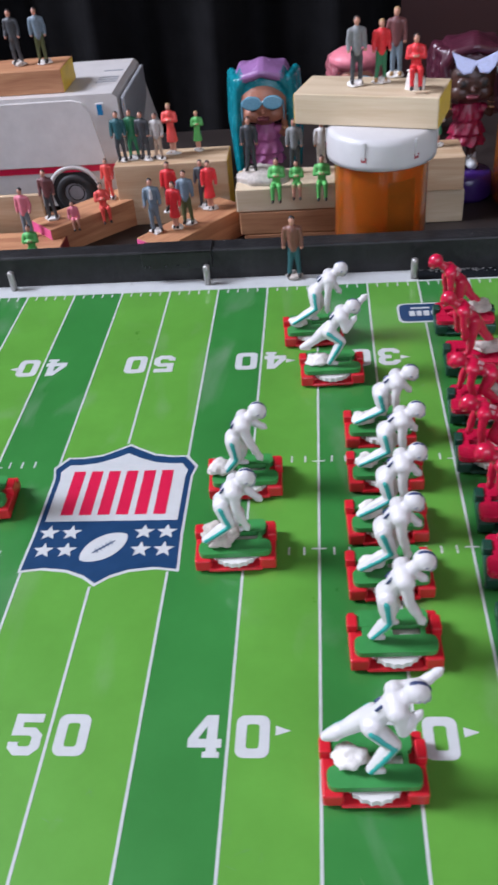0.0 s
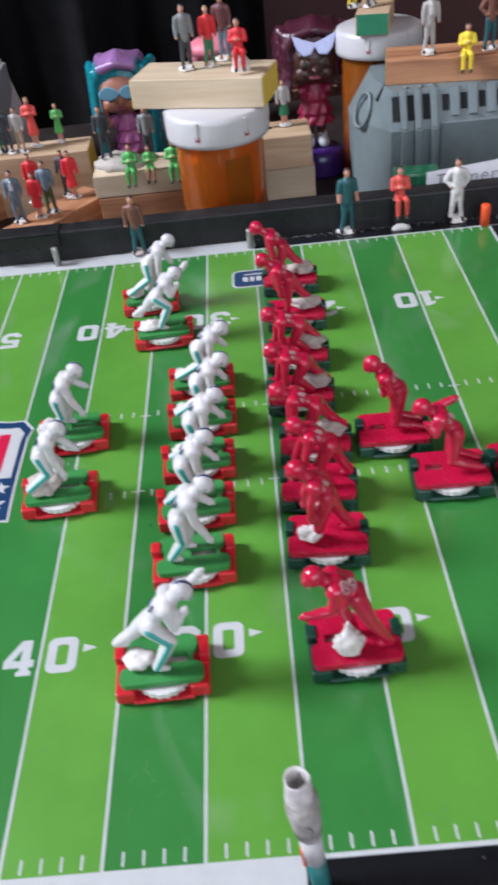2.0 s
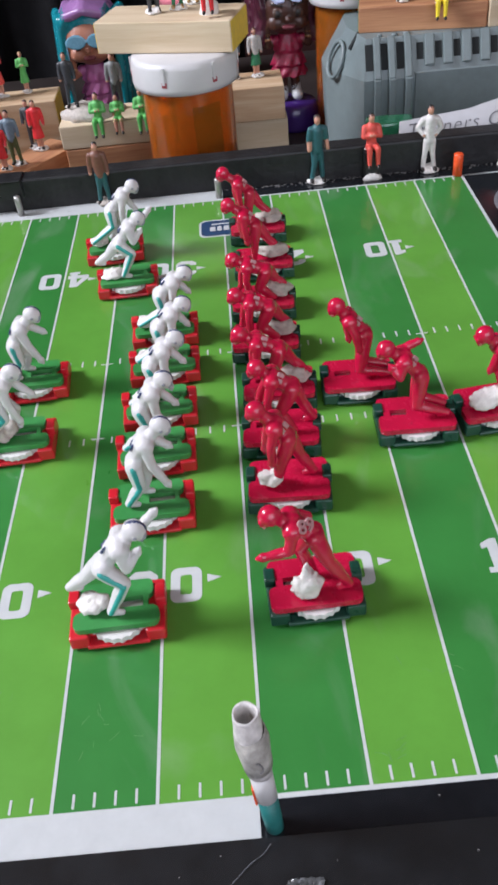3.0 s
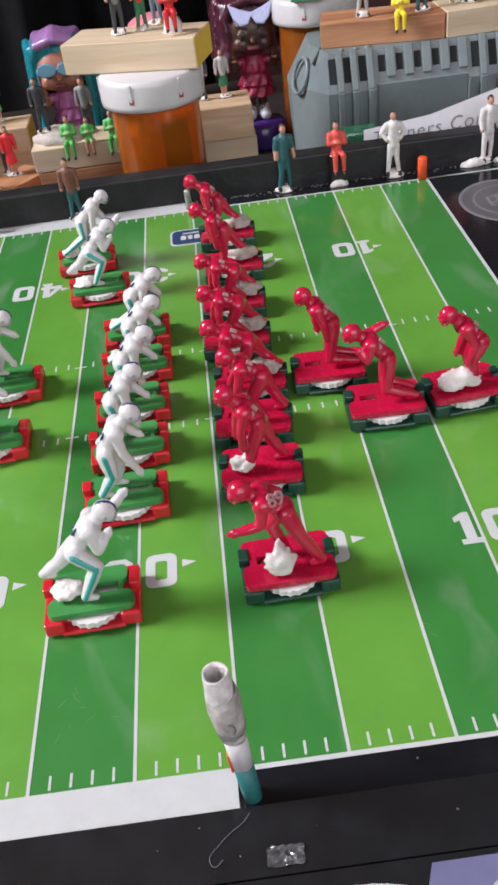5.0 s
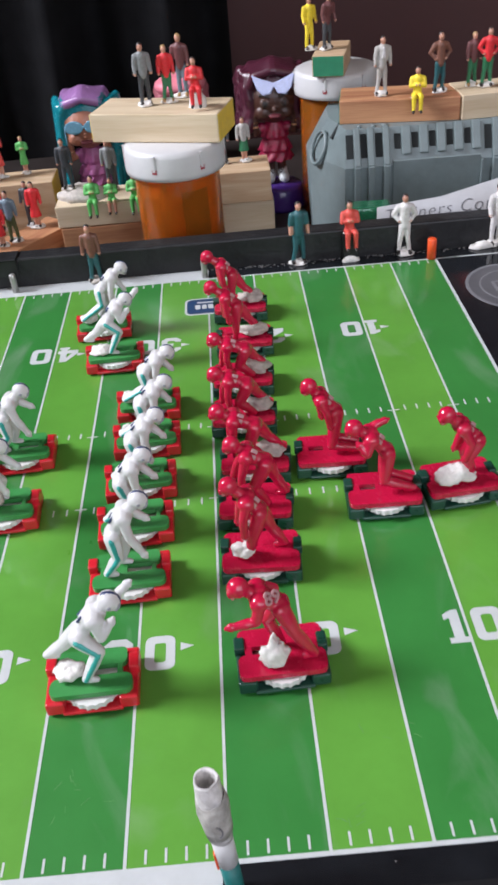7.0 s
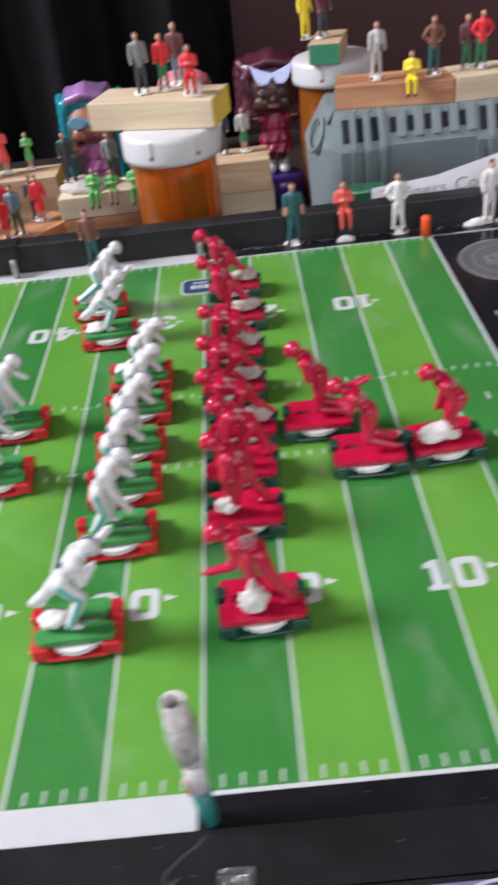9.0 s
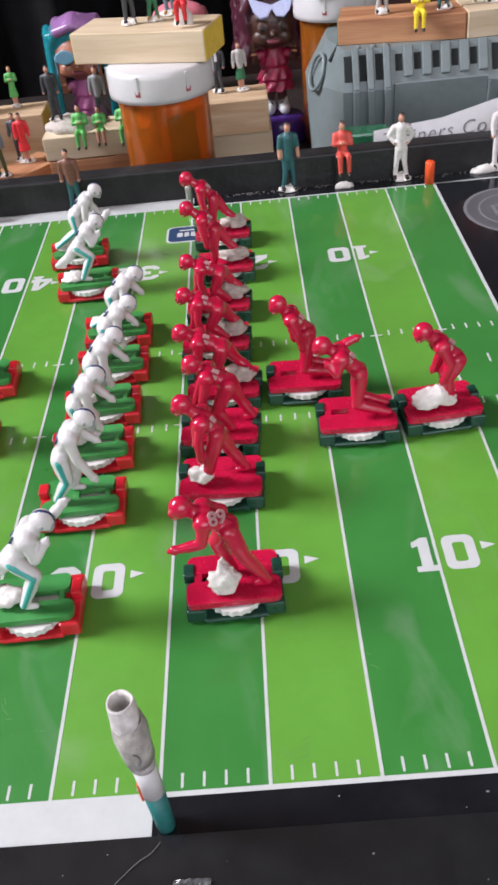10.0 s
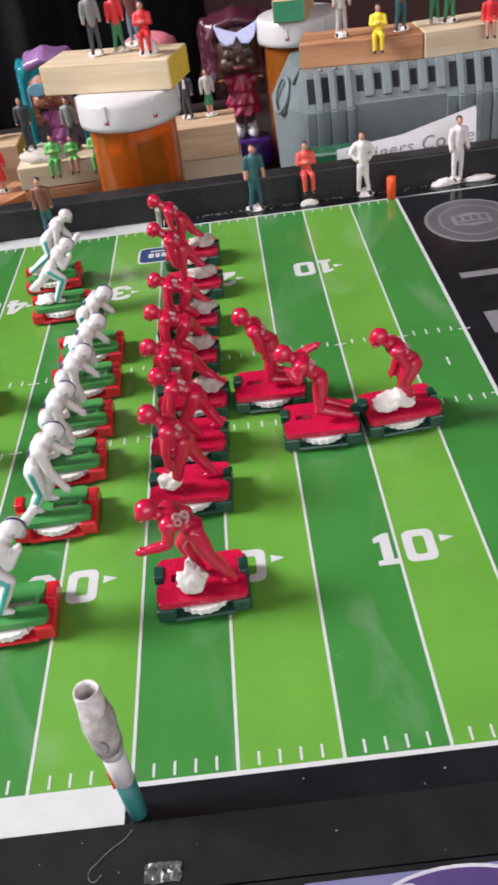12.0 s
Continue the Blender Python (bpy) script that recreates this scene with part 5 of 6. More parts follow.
def container():
    L, D = 0.240, 0.115
    t = holder("storage_container", "grey-green moulded plastic container with slotted shoulders", "container",
               Matrix.Translation((0.2415, 0.4750, -0.05)) @ Matrix.Rotation(radians(-1.5), 4, 'Z'))
    H, SH = 0.0932, 0.0700
    run = 0.0120
    sec = [(0.0, 0.0), (0.0, SH), (run, H), (D - run, H), (D, SH), (D, 0.0)]
    bm = shape()
    loops = [[(-0.0190, 0.050, 0.0), (-0.0215, 0.055, SH - 0.006), (-0.0060, 0.050, H - 0.001), (-0.0060, D - 0.040, H - 0.001), (-0.0215, D - 0.035, SH - 0.006), (-0.0190, D - 0.030, 0.0)],
             [(0.0025 if z > SH else 0.0, y, z) for y, z in sec], [(L, y, z) for y, z in sec]]
    rings(bm, loops, 0, False)
    body = part("body", bm, CRATE_GREY, t)
    slope = math.atan2(H - SH, run)
    length = math.hypot(H - SH, run)
    m0 = Matrix.Translation((0, 0.0, SH)) @ Matrix.Rotation(slope, 4, 'X')
    # slots are flush plates; the shade inside an opening is in their colour
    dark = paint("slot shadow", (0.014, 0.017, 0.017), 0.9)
    tall = [0.0015, 0.0112, 0.0222] + [0.0990 + 0.0118 * k for k in range(4)]
    small = [0.0352 + 0.0123 * k for k in range(5)] + [0.1500 + 0.0123 * k for k in range(6)]
    for x in tall:
        w = 0.0052
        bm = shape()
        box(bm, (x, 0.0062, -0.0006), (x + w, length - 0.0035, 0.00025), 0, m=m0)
        part("slot", bm, dark, body, "dark plate painted as a shaded slot")
        bm = shape()
        box(bm, (x + w, 0.0, -0.0002), (x + w + 0.0046, length + 0.0005, 0.0034), 0, 0.0008, m0)
        part("rib", bm, CRATE_GREY, body)
        bm = shape()
        box(bm, (x + w, -0.0036, 0.002), (x + w + 0.0046, 0.0004, SH + 0.0012), 0, 0.0008)
        part("rib", bm, CRATE_GREY, body)
    for x in small:
        w = 0.0052
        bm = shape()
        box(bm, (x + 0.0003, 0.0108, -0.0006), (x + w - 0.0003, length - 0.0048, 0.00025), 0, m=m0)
        part("slot", bm, dark, body, "dark plate painted as a shaded slot")
        bm = shape()
        box(bm, (x + w + 0.0003, 0.0064, -0.0002), (x + 0.0120, length + 0.0002, 0.0024), 0, 0.0009, m0)
        part("rib", bm, CRATE_GREY, body)
    # panel under the small slots stands a little proud
    for x0, x1 in ((0.0340, 0.0960), (0.1480, 0.2250)):
        bm = shape()
        box(bm, (x0, -0.0012, 0.0), (x1, 0.0002, SH + 0.0035), 0, 0.0006)
        part("front_panel", bm, CRATE_GREY, body)
    for x in (0.0960,):
        bm = shape()
        box(bm, (x, -0.0030, 0.0), (x + 0.0016, 0.0002, SH), 0, 0.0005)
        part("ridge", bm, CRATE_GREY, body)
    # hoop and small slot, again a dark plate, on the angled end
    bm = shape()
    m1 = Matrix.Translation((-0.0150, 0.040, 0.0740)) @ Matrix.Rotation(radians(20), 4, 'Z') @ Matrix.Rotation(radians(20), 4, 'Y')
    for a0 in range(0, 360, 20):
        a, b = radians(a0), radians(a0 + 22)
        limb(bm, m1 @ Vector((0, 0.0095 * math.cos(a), 0.012 * math.sin(a))), m1 @ Vector((0, 0.0095 * math.cos(b), 0.012 * math.sin(b))), 0.0014, 0.0014, 0, 8)
    part("hoop_handle", bm, CRATE_GREY, body, "moulded hoop on the end face")
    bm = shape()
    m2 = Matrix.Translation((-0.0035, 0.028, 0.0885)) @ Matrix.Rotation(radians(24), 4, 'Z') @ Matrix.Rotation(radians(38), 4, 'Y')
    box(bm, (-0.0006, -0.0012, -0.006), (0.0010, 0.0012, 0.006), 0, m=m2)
    part("slot", bm, dark, body, "dark plate painted as a shaded slot")
    for x, w in ((0.022, 0.004), (0.030, 0.005), (0.012, 0.003)):
        bm = shape()
        lathe(bm, [(0.0003, 0.0), (w / 2, 0.0), (w / 2, 0.0012), (0.0003, 0.0014)], 0, 12, (x, run + 0.004, H))
        part("stud", bm, CRATE_GREY, body)


container()

bm = shape()
m = Matrix.Translation((0.2350, 0.4250, -0.05)) @ Matrix.Rotation(radians(-5), 4, 'Z')
box(bm, (0, 0, 0), (0.030, 0.016, 0.0600), 0, 0.002, m)
thing("green_plastic_case", bm, clear_green, "small clear green plastic case behind the frame", "plastic case")

# handwritten paper sign
sign = holder("paper_sign", "white paper strip with handwriting leaning behind the frame", "sign",
              Matrix.Translation((0.2515, 0.4040, 0.000)) @ Matrix.Rotation(radians(-14), 4, 'Z') @ Matrix.Rotation(radians(80), 4, 'X'))
bm = shape()
prism(bm, [(0.0, 0.0), (0.085, 0.010), (0.084, 0.0385), (0.040, 0.0240), (0.0, 0.0170)], -0.0002, 0.0)
part("paper", bm, PAPER, sign)
tx = bpy.data.curves.new("writing", 'FONT')
tx.body = "Trainers Corner"
tx.offset = -0.00012
tx.size, tx.shear, tx.extrude, tx.space_character = 0.0112, 0.25, 0.00006, 1.12
tob = new("writing", tx)
tob.parent = sign
tob.matrix_basis = Matrix.Translation((0.0050, 0.0078, 0.0002)) @ Matrix.Rotation(radians(8), 4, 'Z')
tx.materials.append(INK)
tagged(tob, "thin grey handwriting")

# ---- toy truck ----


def truck():
    t = holder("toy_truck", "white toy camper truck with a red side stripe", "toy truck", Matrix.Translation((-0.0704, 0.6050, -0.0775)) @ Matrix.Diagonal((1.092, 1.092, 1.092, 1)))
    top = 0.1110
    bm = shape()
    side = [(-0.205, 0.030), (0.0, 0.030), (0.0015, 0.058), (0.0, top - 0.003), (-0.003, top), (-0.205, top)]
    rings(bm, [[(x, 0.0, z) for x, z in side], [(x + (0.010 if x > -0.1 and z < 0.1 else 0.0), 0.095, z) for x, z in side]], 0, False)
    body = part("body", bm, TRUCK_WHITE, t)
    bm = shape()
    prism(bm, [(-0.200, 0.0615), (-0.0150, 0.0615), (-0.0210, top - 0.0120), (-0.0260, top - 0.0050), (-0.0330, top - 0.0030), (-0.200, top - 0.0030)], 0.0, 0.0022, 0, Matrix.Rotation(radians(90), 4, 'X'))
    part("side_panel", bm, TRUCK_WHITE, body, "raised white side panel")
    bm = shape()
    box(bm, (-0.205, -0.0010, 0.0560), (-0.0015, 0.0001, 0.0606), 0, 0.0002)
    part("stripe", bm, PRINT_RED, body, "dark red stripe")
    bm = shape()
    box(bm, (-0.0160, -0.0012, top - 0.0150), (-0.0105, 0.0001, top - 0.0060), 0, 0.0003)
    part("window_rim", bm, TRUCK_WHITE, body)
    bm = shape()
    box(bm, (-0.0152, -0.0016, top - 0.0142), (-0.0113, -0.0008, top - 0.0068))
    part("window_pane", bm, BLUE_GLASS, body, "small blue pane")
    bm = shape()
    box(bm, (0.0016, 0.004, 0.034), (0.0046, 0.091, top - 0.004), 0, 0.001, Matrix.Rotation(radians(0), 4, 'Y'))
    part("rear_door", bm, TRUCK_GREY, body, "grey rear door")
    for y in (0.030, 0.036, 0.042, 0.060):
        bm = shape()
        box(bm, (-0.0200, y, top), (-0.0195 + 0.014, y + 0.0016, top + 0.0006))
        part("roof_slat", bm, TRUCK_GREY, body)
    # wheels under an arch
    for x in (-0.0430, -0.1650):
        bm = shape()
        n = 24
        for k in range(n):
            a, b = math.pi * k / n, math.pi * (k + 1) / n
            limb(bm, (x + 0.0200 * math.cos(a), -0.0010, 0.0400 + 0.0200 * math.sin(a)), (x + 0.0200 * math.cos(b), -0.0010, 0.0400 + 0.0200 * math.sin(b)), 0.0019, 0.0019, 0, 6)
        part("wheel_arch", bm, TRUCK_WHITE, body)
        # no hollow is cut: a flat disc carries the well's shade as black
        bm = shape()
        m = Matrix.Translation((x, -0.0006, 0.0400)) @ Matrix.Rotation(radians(90), 4, 'X')
        prism(bm, ring_outline(0, 0, 0.0188, 0.0188), -0.0006, 0.0002, 0, m)
        part("wheel_well", bm, RUBBER, body, "flat dark disc for the shaded wheel well")
        wheel = holder("wheel", "", "")
        wheel.parent = t
        wheel.matrix_basis = Matrix.Translation((x, 0.004, 0.0400)) @ Matrix.Rotation(radians(90), 4, 'X')
        bm = shape()
        lathe(bm, [(0.0085, 0.0), (0.0135, 0.0), (0.0148, 0.0015), (0.0148, 0.0065), (0.0135, 0.0078), (0.0085, 0.0078), (0.0085, 0.0)], 0, 32)
        part("tyre", bm, RUBBER, wheel, "black rubber tyre")
        bm = shape()
        lathe(bm, [(0.0003, 0.0050), (0.0040, 0.0060), (0.0060, 0.0045), (0.0088, 0.0062), (0.0088, 0.0), (0.0003, 0.0)], 0, 24)
        part("rim", bm, TRUCK_GREY, wheel, "grey hub")
    for x in (-0.15, -0.04):
        bm = shape()
        box(bm, (x - 0.006, 0.020, 0.0252), (x + 0.006, 0.080, 0.0300))
        part("chassis", bm, RUBBER, t)


truck()

# ---- dolls, each one plain shape ----


def doll(at, hair_a, hair_b, skin, dress, glasses, size, label, long_hair=True, hat=None, yaw=0, seed=1):
    rng = random.Random(seed)
    bm = shape()
    u = 0.001

    def V(x, y, z):
        return Vector((x * u, y * u, z * u))

    # legs, boots, frilled dress
    for s in (-1, 1):
        limb(bm, V(5.2 * s, 0, 6), V(4.5 * s, 0, 26), 0.0036, 0.0044, 2)
        limb(bm, V(5.8 * s, 1.5, 4.6), V(6.4 * s, -4.5, 4.0), 0.0052, 0.0046, 5)
        limb(bm, V(5.6 * s, 1, 6), V(5.4 * s, 0.5, 11), 0.0047, 0.0044, 5)
    loops = []
    for z, rx, ry, frill in ((20, 15.5, 12, 0.11), (24, 14.5, 11, 0.09), (28, 12.5, 9.5, 0.03), (29, 14.5, 11, 0.10), (34, 12.5, 9.5, 0.06), (38, 10.5, 8, 0.02), (40, 12.0, 9, 0.08), (46, 10.5, 8, 0.04), (52, 7, 5.5, 0.0)):
        loops.append([V(rx * (1 + frill * math.sin(9 * a + z)) * math.cos(a), ry * (1 + frill * math.sin(9 * a + z)) * math.sin(a), z + 6 * frill * math.cos(7 * a)) for a in (2 * math.pi * k / 40 for k in range(40))])
    rings(bm, loops, 3)
    # raised arms, puffed sleeves, bangles
    for s in (-1, 1):
        ball(bm, V(11 * s, -1, 47), 0.0046, 3, 12)
        limb(bm, V(11 * s, -1, 47), V(16.5 * s, -5, 44), 0.0032, 0.0028, 2)
        limb(bm, V(16.5 * s, -5, 44), V(16.0 * s, -9, 58), 0.0026, 0.0022, 2)
        ball(bm, V(15.6 * s, -9.6, 60.5), (0.0026, 0.0022, 0.0034), 2, 10)
        for z in (50, 54):
            ball(bm, V(16.2 * s, -7.2, z), (0.0031, 0.0031, 0.0009), 8, 12)
    # head with brow, nose, cheeks, ears, lips
    ball(bm, V(0, 0, 72), (0.0215, 0.0195, 0.0205), 2, 28)
    for s in (-1, 1):
        ball(bm, V(8.5 * s, -12, 63), (0.0078, 0.0068, 0.0066), 2, 14)
        ball(bm, V(8.0 * s, -18.0, 70.5), (0.0046, 0.0018, 0.0034), 9, 12)
        ball(bm, V(8.0 * s, -19.2, 70.5), (0.0024, 0.0012, 0.0026), 7, 10)
        limb(bm, V(4.5 * s, -18.6, 76), V(12 * s, -16.2, 77.2), 0.0009, 0.0007, 7, 6)
    ball(bm, V(0, -19.6, 66), (0.0026, 0.0026, 0.0022), 2, 10)
    limb(bm, V(-3.2, -18.6, 60.5), V(3.2, -18.6, 60.5), 0.0016, 0.0016, 6, 8)
    # skull cap of hair, parted in the middle into two swept halves
    ball(bm, V(0, 6.0, 78), (0.0270, 0.0220, 0.0220), 0, 28)
    for s in (-1, 1):
        for k in range(11):
            a = radians(4 + 8.6 * k)
            root = V(1.0 * s, -15.5 + 2.5 * k, 91 + 9.5 * math.sin(math.pi * (0.15 + 0.07 * k)))
            mid = V((14.0 + 2.5 * math.sin(a)) * s, -12.0 + 2.7 * k, 91.0 + 3.0 * math.sin(a))
            end = V((21.5 + 1.5 * math.sin(a)) * s, -7.5 + 2.5 * k, 79)
            limb(bm, root, mid, 0.0036, 0.0040, 1, 10)
            limb(bm, mid, end, 0.0040, 0.0038, 1 if k > 4 else 0, 10)
        if long_hair:
            for k in range(12):
                x0 = 20.5 + 0.55 * k + rng.uniform(-0.8, 0.8)
                y0 = -9 + 2.6 * k
                limb(bm, V(x0 * s, y0, 88), V((x0 + 2.5) * s, y0, 52), 0.0040, 0.0037, 0, 8)
                limb(bm, V((x0 + 2.5) * s, y0, 52), V((x0 + rng.uniform(-0.5, 2.0)) * s, y0 + rng.uniform(-1, 1), 10), 0.0037, 0.0022, 0, 8)
        else:
            # loose wavy locks to the shoulders
            for k in range(11):
                x0, y0, p = 18.8 + 0.6 * k, -8 + 2.8 * k, V(0, 0, 0)
                for n in range(6):
                    z = 90 - 8.2 * n
                    q = V((x0 + 2.4 * math.sin(n * 1.5 + k * 1.9) + 0.5 * n) * s, y0 + 1.6 * math.cos(n * 1.7 + k), z)
                    if n:
                        limb(bm, p, q, 0.0044, 0.0042, 0, 8)
                    p = q
    if hat:
        ball(bm, V(0, 0, 92), (0.0285, 0.0250, 0.0125), 10, 20)
    # glasses
    for s in (-1, 1):
        if glasses == "cat":
            prism(bm, [(0.3 * s * u, -2 * u), (3 * s * u, -7 * u), (9 * s * u, -8 * u), (14 * s * u, -3 * u), (18 * s * u, 8.5 * u), (9 * s * u, 4.5 * u), (0.3 * s * u, 1.5 * u)][::s], 0, 0.0022, 4,
                  Matrix.Translation(V(0, -21.5, 86)) @ Matrix.Rotation(radians(72), 4, 'X'))
        else:
            prism(bm, ring_outline(8.4 * s * u, 0, 8.2 * u, 5.6 * u, 24), 0, 0.0016, 4, Matrix.Translation(V(0, -20.6, 74)) @ Matrix.Rotation(radians(82), 4, 'X'))
            limb(bm, V(16.6 * s, -19.6, 75), V(16.9 * s, -19, 60), 0.0010, 0.0008, 4, 6)
    mats = [hair_a, hair_b, skin, dress, paint("glasses " + glasses, (0.42, 0.46, 0.68) if glasses == "cat" else (0.12, 0.28, 0.38), 0.15), PRINT_WHITE, paint("lips", (0.16, 0.03, 0.04)), HAIR,
            paint("bangle gold", (0.42, 0.22, 0.10), 0.3), paint("eye brown", (0.075, 0.045, 0.035), 0.2), hat or hair_a]
    return thing("doll", bm, mats, label, "doll", Matrix.Translation(at) @ Matrix.Rotation(radians(yaw), 4, 'Z') @ Matrix.Diagonal((size, size, size, 1)), "dolls behind the board", voxel=0.0007)


TEAL_HAIR = material("teal doll hair", (0.008, 0.20, 0.24), rough=0.25, vary=0.18, scale=90)
LILAC_HAIR = material("lilac doll hair", (0.28, 0.14, 0.32), rough=0.25, vary=0.15, scale=90)
PLUM_HAIR = material("plum doll hair", (0.060, 0.012, 0.024), rough=0.3, vary=0.2, scale=90)
MAGENTA = material("crimson glitter dress", (0.24, 0.010, 0.040), rough=0.3, vary=0.5, scale=900, bump=0.6)
TOP_PINK = material("lilac pink dress", (0.36, 0.10, 0.26), rough=0.4, vary=0.2)
PINK_HAT = material("pink hat", (0.68, 0.20, 0.25), rough=0.45, vary=0.1)
BROWN_SKIN = material("doll skin brown", (0.34, 0.14, 0.085), rough=0.4, vary=0.05)
DEEP_SKIN = material("doll skin deep brown", (0.055, 0.021, 0.014), rough=0.4, vary=0.05)
doll((0.0430, 0.6300, -0.0445), TEAL_HAIR, LILAC_HAIR, BROWN_SKIN, TOP_PINK, "round", 0.98, "doll with long teal and lilac hair and blue glasses")
doll((0.2010, 0.6050, -0.0300), PLUM_HAIR, PLUM_HAIR, DEEP_SKIN, MAGENTA, "cat", 0.98, "dark doll with plum hair, white cat-eye glasses and a crimson dress", long_hair=False)
doll((0.1210, 0.7400, -0.0550), paint("rose hair", (0.34, 0.10, 0.12)), paint("rose hair", (0.34, 0.10, 0.12)), BROWN_SKIN, TOP_PINK, "round", 0.86, "doll with a round pink hat behind the wooden block", long_hair=False, hat=PINK_HAT)
for x, y, r, h, name in ((0.2040, 0.6000, 0.0200, 0.0200, PINK_HAT), ):
    bm = shape()
    lathe(bm, [(0.0003, 0.0), (r, 0.0), (r + 0.001, 0.003), (r - 0.0005, h - 0.003), (r - 0.003, h), (0.0003, h)], 0, 32)
    thing("doll_stand", bm, material("purple plastic", (0.045, 0.016, 0.13), rough=0.2, vary=0.1), "round purple plastic stand under a doll", "doll stand", Matrix.Translation((x, y, -0.05)))
bm = shape()
box(bm, (-0.025, -0.02, 0), (0.025, 0.02, 0.0055), 0, 0.001)
thing("doll_box", bm, TABLE_DARK, "low dark box under a doll", "box", Matrix.Translation((0.0430, 0.6300, -0.05)))

# ---- people on the blocks ----
B1 = 0.0796
figurine((0.1100, 0.4560, B1), "grey", "charcoal", 12, 0.98, label="small man figurine in a grey shirt and dark trousers", seed=11)
figurine((0.1245, 0.4590, B1), "red", "forest", 5, 0.90, label="small woman figurine in a red top and green trousers", hair="longfair", seed=12)
figurine((0.1340, 0.4690, B1), "maroon", "bluegrey", -10, 1.0, label="small man figurine in a maroon coat", hair="fair", seed=13)
figurine((0.1430, 0.4400, B1 + 0.010), "red", "red", -4, 0.95, way="sit", label="small seated figurine in shiny red overalls on putty", arms="crossed", seed=14)
bm = shape()
lump(bm, (0, 0, 0.0), (0.0058, 0.0050, 0.0125), 0, 2, 0.25)
thing("putty_lump", bm, CLAY, "putty stool under the red seated figurine", "putty", Matrix.Translation((0.1430, 0.4430, B1 + 0.0)))
# low stack with green seated figures
for x, y, s, sd, bare in ((0.0560, 0.5035, 0.98, 15, False), (0.0705, 0.5040, 0.86, 16, True), (0.0880, 0.5035, 0.98, 17, False)):
    figurine((x, y + 0.001, 0.0009), "green", "green", 0, s, way="sit", label="small seated figurine in light green clothes", arms="crossed", seed=sd, bare=bare, group="green seated figurines")
figurine((0.0385, 0.5180, 0.0085), "charcoal", "charcoal", 0, 0.98, label="small man figurine in a dark grey suit on putty", seed=18, putty=GREY_CLAY)
figurine((0.0690, 0.5300, 0.0008), "grey", "charcoal", -8, 1.0, label="small man figurine in a grey coat", seed=19, putty=GREY_CLAY)
figurine((0.0880, 0.5330, 0.0008), "white", "white", 0, 0.92, label="small figurine in white clothes", seed=20)
# right-hand stack
figurine((0.1735, 0.5680, 0.0009), "pale", "forest", 8, 0.92, way="skirt", label="small woman figurine in a white blouse and green skirt", seed=21, hair="brownhair")
figurine((0.1560, 0.5690, 0.0009), "charcoal", "charcoal", -14, 0.95, label="small man figurine in a dark suit", seed=22, shirt="white")
# on the container blocks
CZ = 0.0592
figurine((0.2720, 0.5060, CZ), "pale", "pale", 4, 1.02, label="small man figurine in a pale grey suit on the reddish block", seed=23, shirt="white")
figurine((0.2945, 0.4925, CZ), "yellow", "yellow", -8, 0.98, way="sit", label="small seated figurine in yellow overalls", arms="crossed", seed=24)
figurine((0.3120, 0.5020, CZ), "brown", "teal", 4, 1.02, label="small man figurine in a brown jacket and teal trousers", seed=25, arms="hips")
figurine((0.3360, 0.5060, CZ + 0.0008), "maroon", "forest", 10, 0.93, label="small figurine in a maroon jacket", seed=26, hair="fair")
figurine((0.3455, 0.5020, CZ + 0.0008), "red", "forest", -6, 1.0, label="small figurine in a red top and green trousers", seed=27, arms="hips")
figurine((0.3760, 0.5060, CZ + 0.0008), "blue", "blue", 0, 1.0, label="small figurine in blue clothes", seed=28)
figurine((0.3680, 0.4850, CZ + 0.0008), "red", "red", -4, 0.9, way="sit", label="small seated figurine in a red skirt", seed=29, bare=True)
LZ = 0.0793
figurine((0.2290, 0.5730, LZ), "yellow", "yellow", 20, 0.95, label="small figurine in yellow on the small block", seed=30)
figurine((0.2420, 0.5700, LZ), "maroon", "charcoal", 30, 1.0, label="small figurine in dark clothes on the small block", seed=31, lean=-3.0)
# group on the tall tan block
TZ = -0.0011
for x, y, a, b, s, sd, way, lab in ((-0.0675, 0.5790, "teal", "charcoal", 1.0, 41, "stand", "small man figurine in a teal coat"),
                                    (-0.0585, 0.5840, "forest", "forest", 0.98, 42, "stand", "small figurine in green clothes"),
                                    (-0.0485, 0.5800, "charcoal", "charcoal", 0.96, 43, "stand", "small man figurine in a dark suit"),
                                    (-0.0380, 0.5800, "pale", "tan", 0.92, 44, "stand", "small figurine in pale clothes"),
                                    (-0.0280, 0.5890, "coral", "coral", 1.02, 45, "skirt", "small woman figurine in a coral red dress"),
                                    (-0.0085, 0.5940, "green", "green", 0.80, 46, "skirt", "small girl figurine in a green dress")):
    figurine((x, y, TZ), a, b, sd * 7 % 30 - 15, s, way=way, label=lab, seed=sd, hair=("longfair" if way == "skirt" else "hair"), arms=("crossed" if way == "skirt" else "down"), group="crowd on the blocks")
BZ = -0.0279
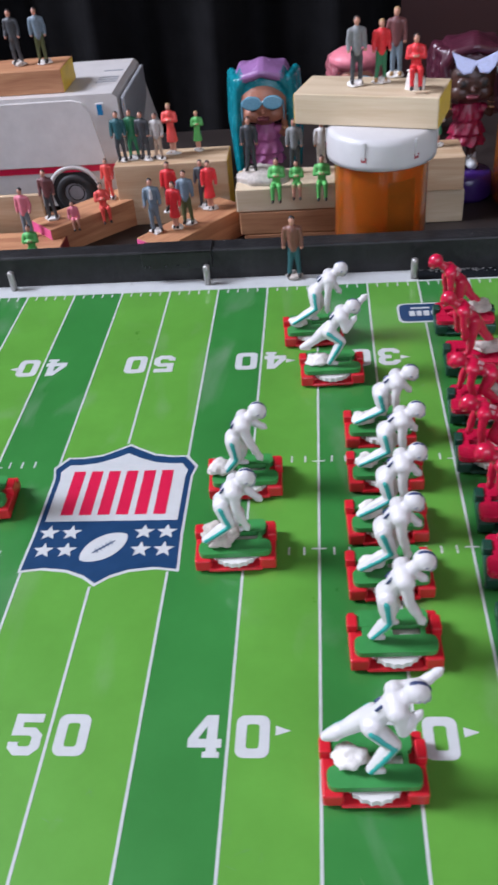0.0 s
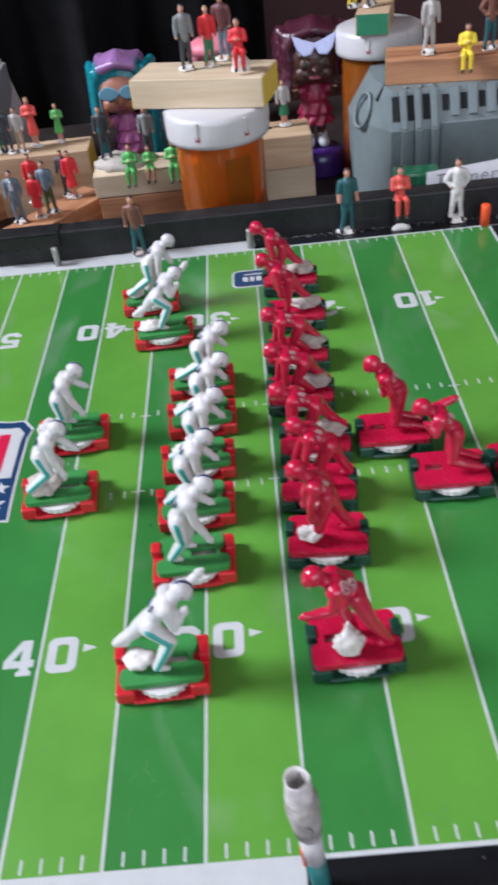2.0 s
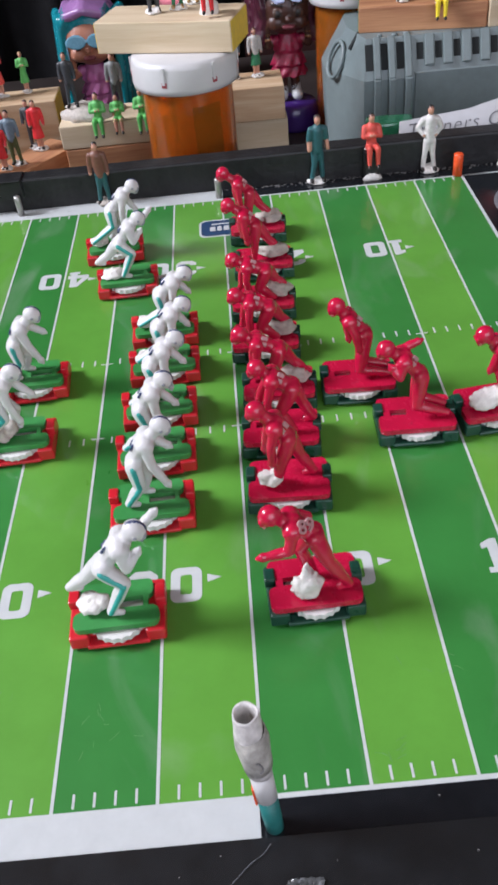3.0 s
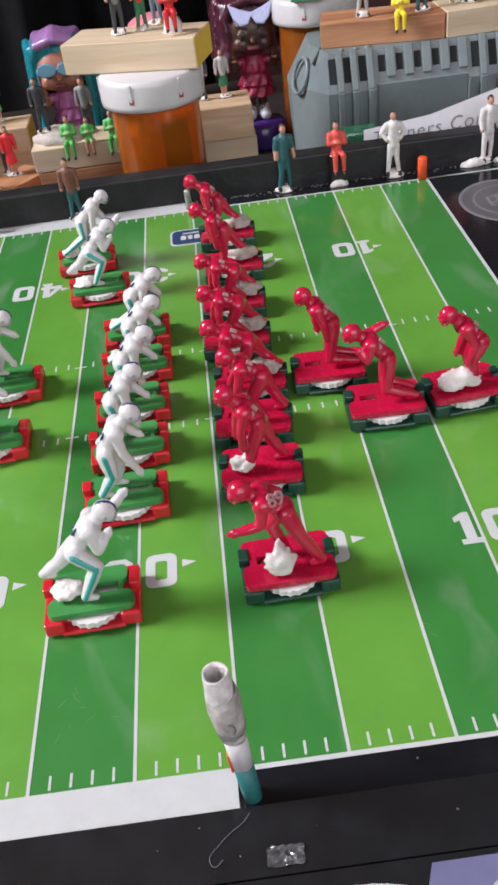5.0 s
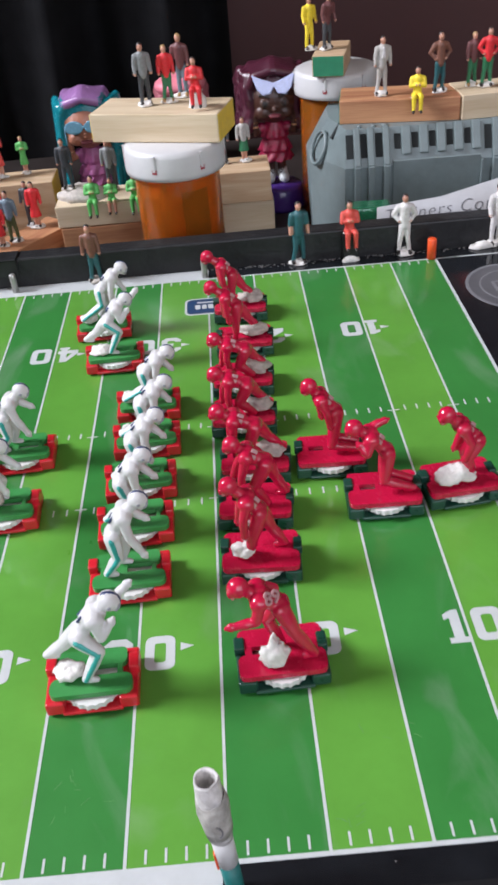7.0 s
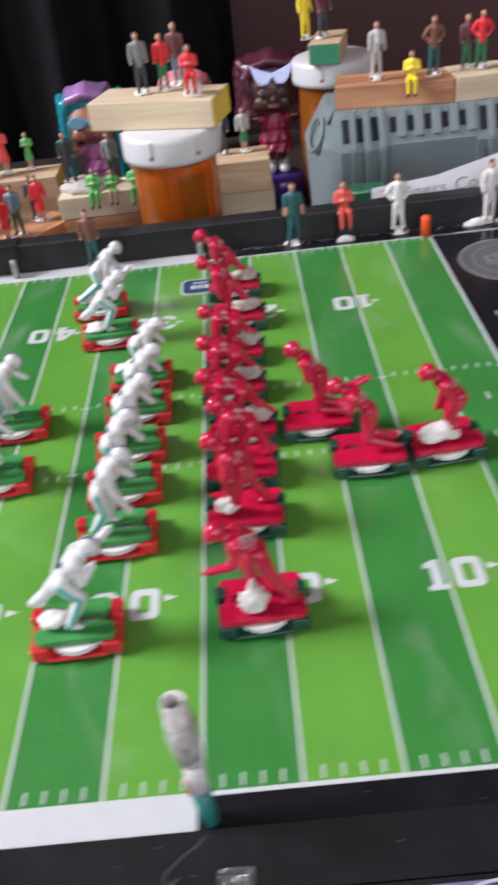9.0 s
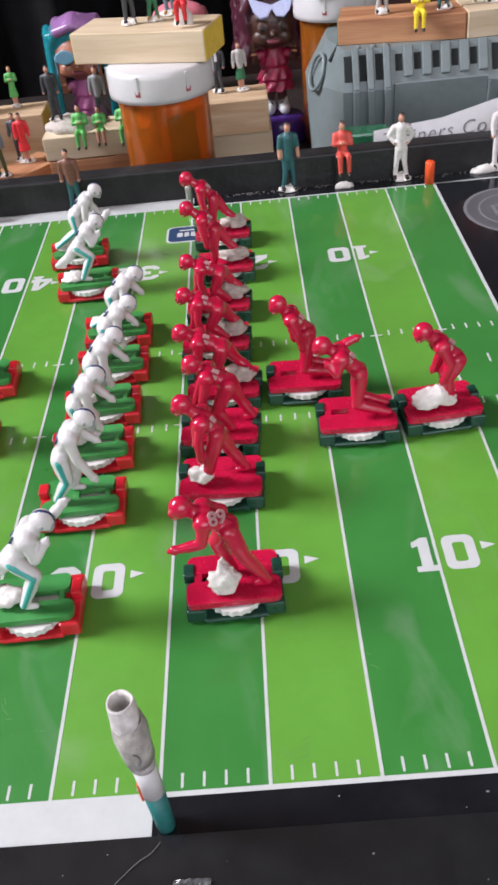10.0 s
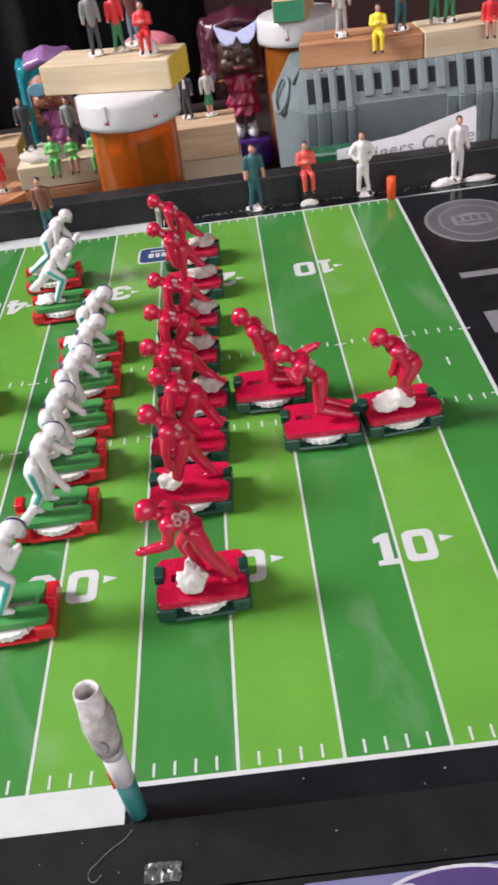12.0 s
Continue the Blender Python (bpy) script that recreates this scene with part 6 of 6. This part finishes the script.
for x, y, a, b, s, sd, way, lab, shirt in ((-0.0330, 0.5030, "bluegrey", "bluegrey", 1.05, 51, "stand", "small man figurine in a blue-grey suit", "white"),
                                           (-0.0190, 0.5080, "red", "red", 0.92, 52, "skirt", "small woman figurine in a red dress", None),
                                           (-0.0110, 0.5150, "bluegrey", "olive", 1.05, 53, "stand", "small man figurine in a grey jacket and olive trousers", None),
                                           (0.0035, 0.5400, "red", "red", 0.98, 54, "skirt", "small woman figurine in a long red dress", None),
                                           (-0.0020, 0.5460, "charcoal", "charcoal", 0.95, 55, "stand", "small figurine in dark clothes", None),
                                           (-0.0270, 0.5400, "red", "charcoal", 1.0, 56, "stand", "small figurine in a red jacket", None)):
    figurine((x, y, BZ), a, b, sd * 11 % 30 - 15, s, way=way, label=lab, seed=sd, hair=("long" if way == "skirt" else "hair"), shirt=shirt, group="crowd on the blocks")
figurine(on_a(0.0490, 0.0010), "coral", "coral", 22, 1.0, way="sit", label="small seated figurine in coral red clothes", seed=57, arms="crossed", group="crowd on the blocks")
figurine(on_a(0.0640, 0.0140), "coral", "coral", -12, 0.85, label="small figurine in red behind the seated one", seed=58, group="crowd on the blocks")
figurine(on_a(0.0220, 0.0010), "pink", "pink", 20, 0.72, way="sit", label="small seated child figurine in pink", seed=59, bare=True, group="crowd on the blocks")
figurine(on_a(0.0120, 0.0170), "maroon", "charcoal", 0, 1.0, label="small man figurine in a maroon jersey", seed=60, group="crowd on the blocks")
figurine((-0.1270, 0.4980, -0.0359), "green", "green", 8, 0.98, way="sit", label="small seated figurine in bright green", seed=61, arms="crossed", group="crowd on the blocks")
figurine((-0.1370, 0.5250, -0.0359), "pink", "bluegrey", -8, 1.0, label="small figurine in a pink shirt and grey trousers", seed=62, group="crowd on the blocks")
RZ = 0.0618
figurine((-0.1304, 0.6330, RZ), "bluegrey", "olive", 6, 1.06, label="small man figurine in a grey-blue coat on the truck block", seed=63)
figurine((-0.1510, 0.6330, RZ), "charcoal", "charcoal", -4, 1.06, label="small man figurine in charcoal on the truck block", seed=64, putty=GREY_CLAY)
